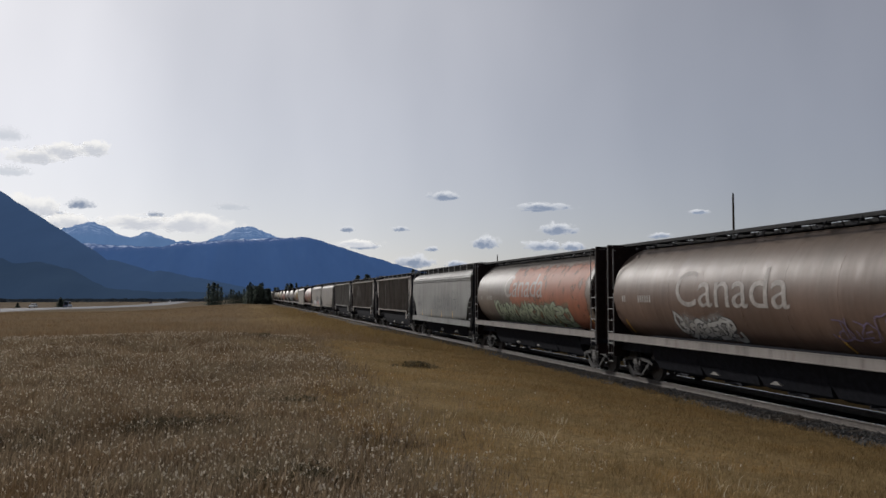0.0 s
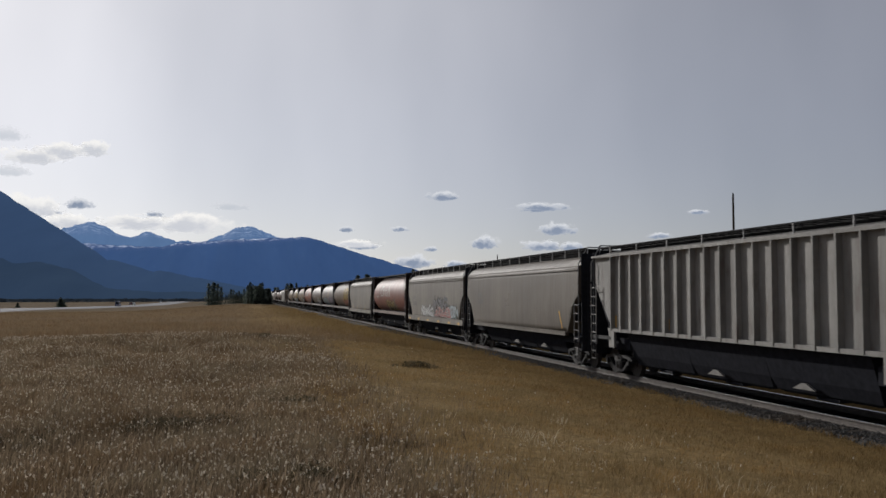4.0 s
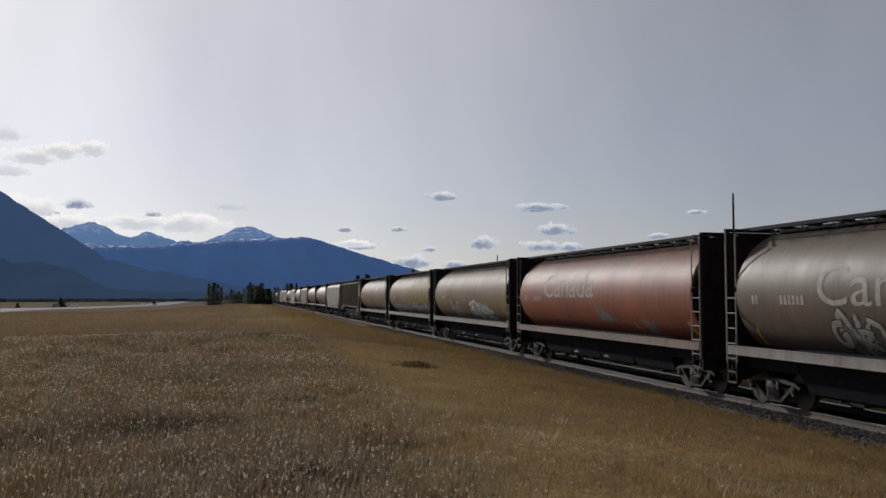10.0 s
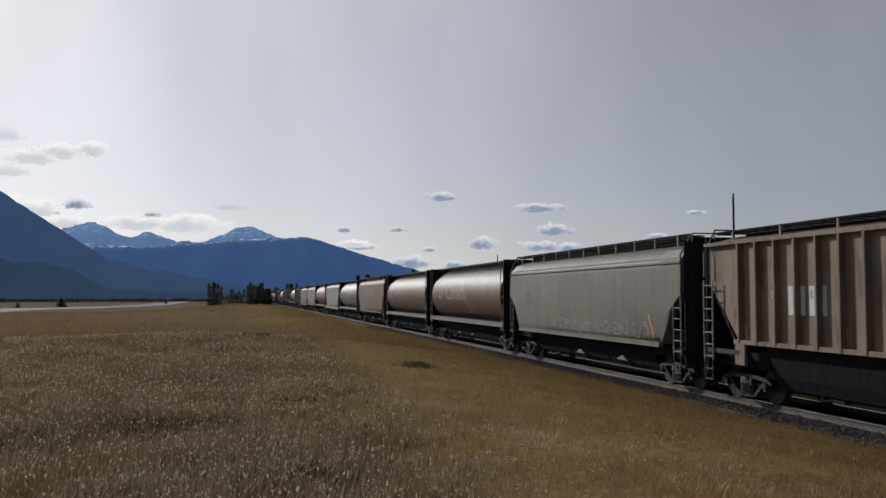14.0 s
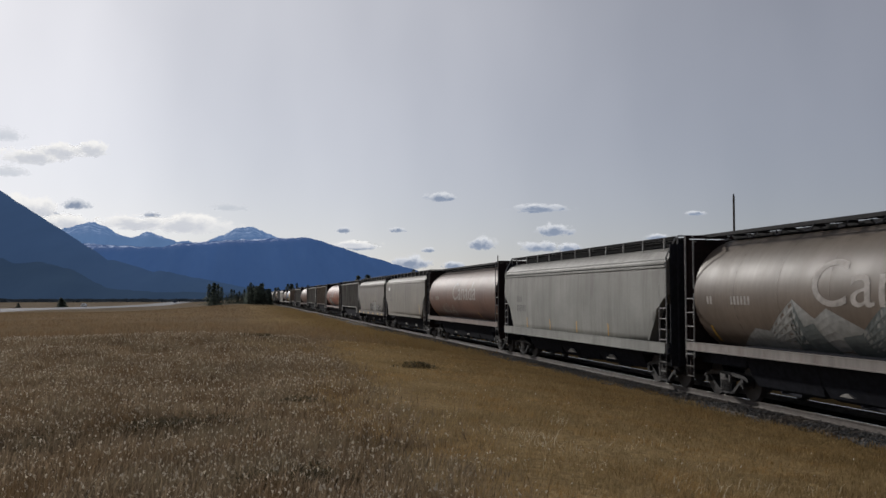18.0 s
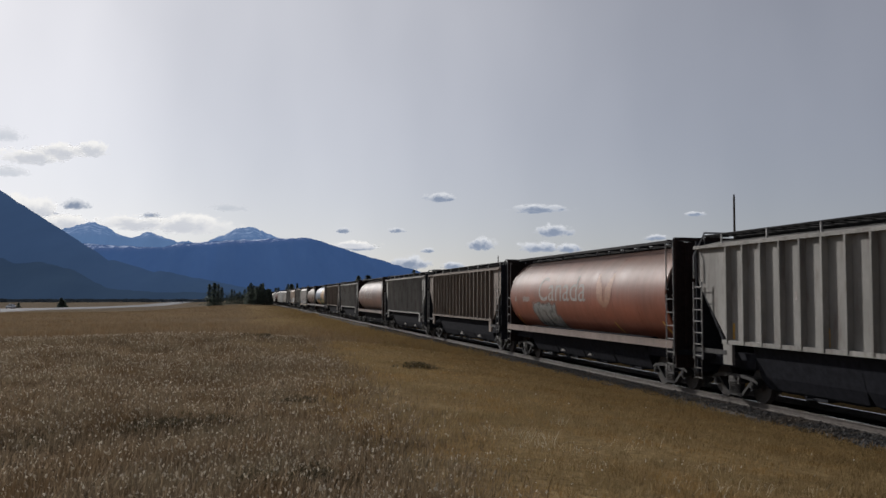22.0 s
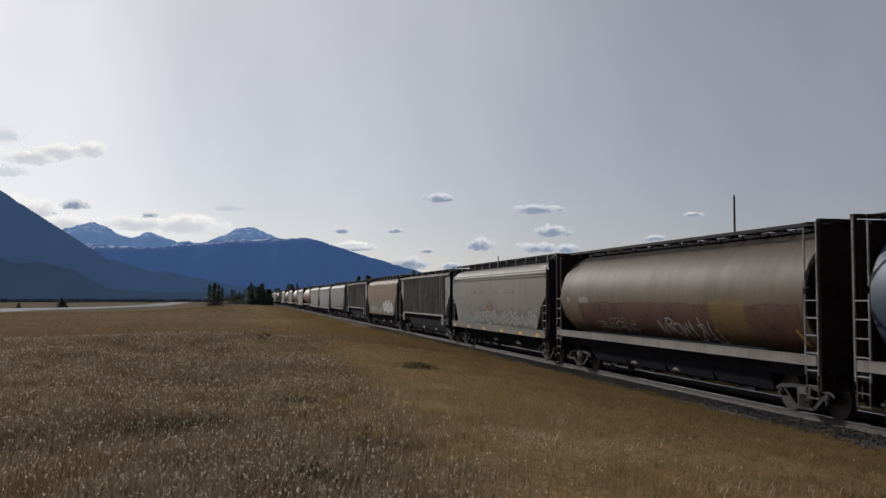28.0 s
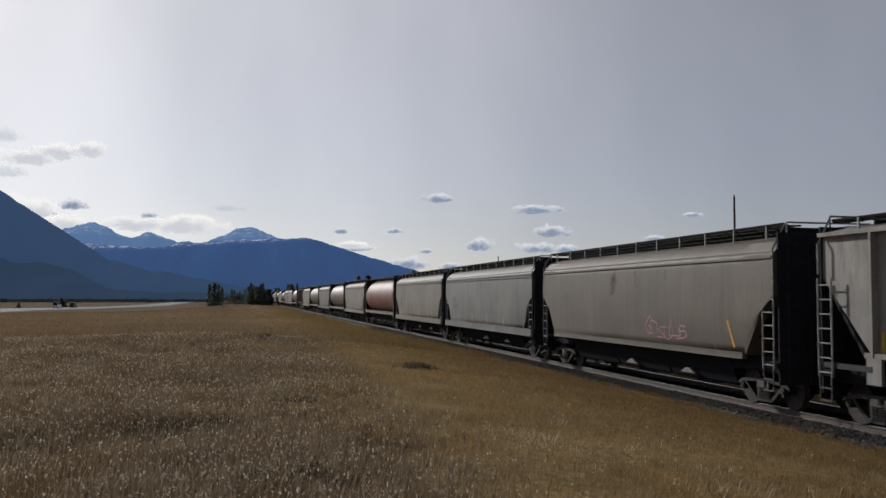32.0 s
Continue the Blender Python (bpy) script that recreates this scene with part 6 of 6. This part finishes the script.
def seed_heads(name, tips, seed, size, material):
    """Pale fluffy heads on stalk tips: small crossed tufts."""
    rnd = np.random.default_rng(seed)
    V, F = [], []
    for p in tips:
        s = size * rnd.uniform(0.6, 1.4) * (1 + 0.02 * p[1])
        b = len(V)
        for q in range(5):
            v = rnd.normal(0, 1, 3)
            v /= np.linalg.norm(v)
            V.append(tuple(p + v * s * np.array([0.7, 0.7, 1.2])))
        F += [(b, b + 1, b + 2), (b + 2, b + 3, b + 4), (b, b + 3, b + 1), (b + 4, b, b + 2)]
    return mesh_from(name, V, F, material)


def plant(name, label, me, category="grass"):
    return tagged(new(name, me), label, category, kind="stuff")


TUFT = blade_mat("bleached_grass_tuft", (0.42, 0.35, 0.23), (0.70, 0.60, 0.44))
FIELD = blade_mat("brown_field_grass_blades", (0.14, 0.096, 0.056), (0.35, 0.26, 0.165))
rg = np.random.default_rng(3)
near = scatter(rg, 34000, -30, 4.6, 4.0, 46, 2.0, 0.35, 1)
near = near[near[:, 0] < 1.3 + 0.06 * near[:, 1] + 0.9 * rg.normal(0, 0.5, len(near))]
me, tips = blades("dry_grass", STRAW, near, 1, 7, 0.03, 0.22, 0.0042, 0.95)
plant("dry_grass", "tall dry straw-coloured grass on the rise", me)
bank = scatter(rg, 33000, 0.6, 12.9, 4.5, 60, 1.8, 0.5, 2)
bank = bank[bank[:, 0] > 0.7 + 0.05 * bank[:, 1]]
split = 7.2 + rg.normal(0, 2.0, len(bank))
verge = bank[bank[:, 0] > split]
bank = bank[bank[:, 0] <= split]
me, _ = blades("verge_grass", BANKDARK, verge, 8, 6, 0.02, 0.09, 0.0034, 1.5)
plant("verge_grass", "short brown grass along the ballast", me)
me, tips2 = blades("bank_grass", OLIVE, bank, 2, 6, 0.02, 0.085, 0.0034, 1.6)
plant("bank_grass", "short tawny olive grass on the bank by the track", me)
far = scatter(rg, 26000, -70, 12.6, 44, 260, 1.6, 0.08, 5)
edge_far = 6.0 + rg.normal(0, 1.6, len(far))
strip_far = far[far[:, 0] > edge_far]
far = far[far[:, 0] <= edge_far]
me, _ = blades("far_verge_grass", BANKDARK, strip_far, 9, 4, 0.08, 0.24, 0.006, 0.6, 0.25, 0.012)
plant("far_verge_grass", "brown grass along the far stretch of track", me)
me, _ = blades("field_grass", FIELD, far, 5, 4, 0.10, 0.30, 0.006, 0.5, 0.25, 0.012)
plant("field_grass", "dry tan grass over the falling field", me)
keep = tips[(tips[:, 0] < 3.0) & (rg.random(len(tips)) < 0.12)]
plant("seed_heads", "pale fluffy seed heads in the dry grass", seed_heads("seed_heads", keep, 6, 0.0155, HEAD))
keep = tips2[rg.random(len(tips2)) < 0.006]
plant("bank_seed_heads", "scattered pale seed heads on the bank", seed_heads("bank_seed_heads", keep, 7, 0.014, HEAD))


def low_shrub(az, d, w, depth, h, n, seed, label="low dark sage clump in the dry grass"):
    """A ragged low clump of small leaves and twigs."""
    rnd = random.Random(seed)
    cx, cy = bearing(az, d)
    ob = tagged(new("low_shrub"), label, "shrub", "sage clumps")
    ob.location = (cx, cy, ground_z(cx, cy))
    bm = bmesh.new()
    for _ in range(14):
        x, y = rnd.gauss(0, w * 0.3), rnd.gauss(0, depth * 0.3)
        tube(bm, (x, y, -0.05), (x + rnd.uniform(-.06, .06), y + rnd.uniform(-.06, .06), h * rnd.uniform(0.6, 1.0)), 0.006, 4, 0.003)
    part("twigs", bm, BARK, ob)
    V, F = [], []
    for _ in range(n):
        x, y = rnd.gauss(0, w * 0.32), rnd.gauss(0, depth * 0.3)
        z = h * rnd.random() * max(0.25, 1.0 - (x / w) ** 2 * 1.6)
        s = rnd.uniform(0.012, 0.034) * (1 + 0.03 * d)
        a, t = rnd.uniform(0, 6.28), rnd.uniform(-0.3, 1.2)
        u = Vector((math.cos(a), math.sin(a), t)) * s
        v = Vector((-math.sin(a), math.cos(a), rnd.uniform(-.4, .4))) * s * 0.45
        p = Vector((x, y, z + ground_z(cx + x, cy + y) - ground_z(cx, cy)))
        b = len(V)
        V += [tuple(p - u * 0.4), tuple(p + v), tuple(p + u), tuple(p - v)]
        F += [(b, b + 1, b + 2, b + 3)]
    part("foliage", mesh_from("foliage", V, F, SAGE), SAGE, ob)


low_shrub(11.4, 27.3, 1.0, 0.6, 0.20, 700, 1, "dark olive shrub on the bank above the track")
low_shrub(-4.5, 13.0, 1.25, 0.9, 0.14, 1500, 2)
low_shrub(-1.1, 13.2, 0.5, 0.4, 0.12, 320, 3)
low_shrub(1.3, 8.5, 0.55, 0.45, 0.13, 900, 4)
low_shrub(5.0, 8.4, 0.55, 0.5, 0.15, 1000, 5, "dark sage clump under pale seed stalks")
low_shrub(1.6, 38.0, 1.1, 0.8, 0.22, 420, 6, "dark brush on the crest of the rise")
low_shrub(0.4, 40.0, 0.9, 0.7, 0.2, 280, 7, "dark brush on the crest of the rise")
low_shrub(-12.0, 12.8, 1.4, 0.9, 0.10, 500, 8)
low_shrub(3.6, 15.5, 1.1, 0.6, 0.08, 300, 9)


def seed_stalks(az, d, n, wide, h, seed, label="pale nodding seed stalks above dark sage"):
    """Bent pale stalks, each nodding over with a fluffy head."""
    rnd = random.Random(seed)
    cx, cy = bearing(az, d)
    z0 = ground_z(cx, cy)
    ob = tagged(new("seed_stalks"), label, "grass", "pale seed stalks", "stuff")
    ob.location = (cx, cy, z0)
    bm = bmesh.new()
    tips = []
    for _ in range(n):
        x, y = rnd.gauss(0, wide * 0.4), rnd.gauss(0, 0.14)
        z = ground_z(cx + x, cy + y) - z0
        a, tall = rnd.uniform(0, 6.28), h * rnd.uniform(0.6, 1.15)
        lean = rnd.uniform(0.03, 0.09)
        pts = [(x, y, z), (x + 0.25 * lean * math.cos(a), y + 0.25 * lean * math.sin(a), z + tall * 0.7), (x + 0.7 * lean * math.cos(a), y + 0.7 * lean * math.sin(a), z + tall), (x + 1.3 * lean * math.cos(a), y + 1.3 * lean * math.sin(a), z + tall * 0.9)]
        for p, q in zip(pts, pts[1:]):
            tube(bm, p, q, 0.0022, 3)
        tips.append(np.array(pts[-1]))
    part("stalks", bm, TUFT, ob)
    part("heads", seed_heads("heads", np.array(tips), seed, 0.016, HEAD), HEAD, ob)


seed_stalks(5.2, 8.5, 30, 0.8, 0.24, 81)
seed_stalks(1.6, 8.4, 14, 0.6, 0.18, 82)
seed_stalks(-11.8, 8.0, 40, 0.9, 0.12, 83, "pale flower heads low in the dry grass")
seed_stalks(-4.6, 12.6, 30, 1.3, 0.20, 84)
seed_stalks(17.5, 9.4, 14, 0.5, 0.12, 85, "pale curled stalks lying on the bank")
seed_stalks(21.5, 11.0, 14, 0.6, 0.12, 86, "pale curled stalks lying on the bank")


def grass_tuft(az, d, n, h, seed, label="pale dry tuft bent over on the bank"):
    """A tussock of long pale blades."""
    rnd = random.Random(seed)
    cx, cy = bearing(az, d)
    spots = np.array([(rnd.gauss(0, 0.16), rnd.gauss(0, 0.16), 0.0, 0.9) for _ in range(n)])
    me, _ = blades("grass_tuft", TUFT, spots[: max(6, n // 2)], seed, 3, h * 0.2, h * 0.7, 0.0045, 2.6, 0.10)
    ob = tagged(new("grass_tuft", me), label, "grass", "pale tufts", "stuff")
    ob.location = (cx, cy, ground_z(cx, cy))


for k, (az, d, n, h) in enumerate(((18.6, 12.2, 34, 0.16), (19.9, 11.6, 26, 0.14), (20.3, 14.6, 20, 0.16), (16.2, 12.6, 22, 0.14), (24.5, 12.6, 16, 0.13), (29.8, 11.2, 22, 0.13), (29.0, 9.4, 20, 0.16), (7.6, 12.6, 26, 0.15), (13.2, 13.8, 18, 0.12),
                                    (9.6, 17.0, 24, 0.15), (22.8, 10.2, 18, 0.12), (34.6, 10.2, 16, 0.12), (2.6, 9.6, 30, 0.18), (4.4, 9.3, 24, 0.16), (31.8, 9.8, 14, 0.14))):
    grass_tuft(az, d, n, h, 60 + k)

# ---- movement ----


def motions():
    for car, s0 in CARS:
        walk(car, [(t, pose(TRACK, s0 - SPEED * t, 0)) for t in (0, 16, 32)])
    for ob, s0, v, back in VEHICLES:
        walk(ob, [(t, road_pose(s0 + v * t, -5.0 if back else 5.0, back)) for t in range(0, 33, 2)])
    for ob, az, el, drift, d, tilt in CLOUDS:
        rows = []
        for t in (0, 16, 32):
            a = az + drift * t / 32
            e = el - 0.05 * t / 32
            x, y = bearing(a, d)
            rows.append((t, pose(x, y, EYE.z + d * math.tan(radians(e)), 0, tilt, -a)))
        walk(ob, rows)


motions()
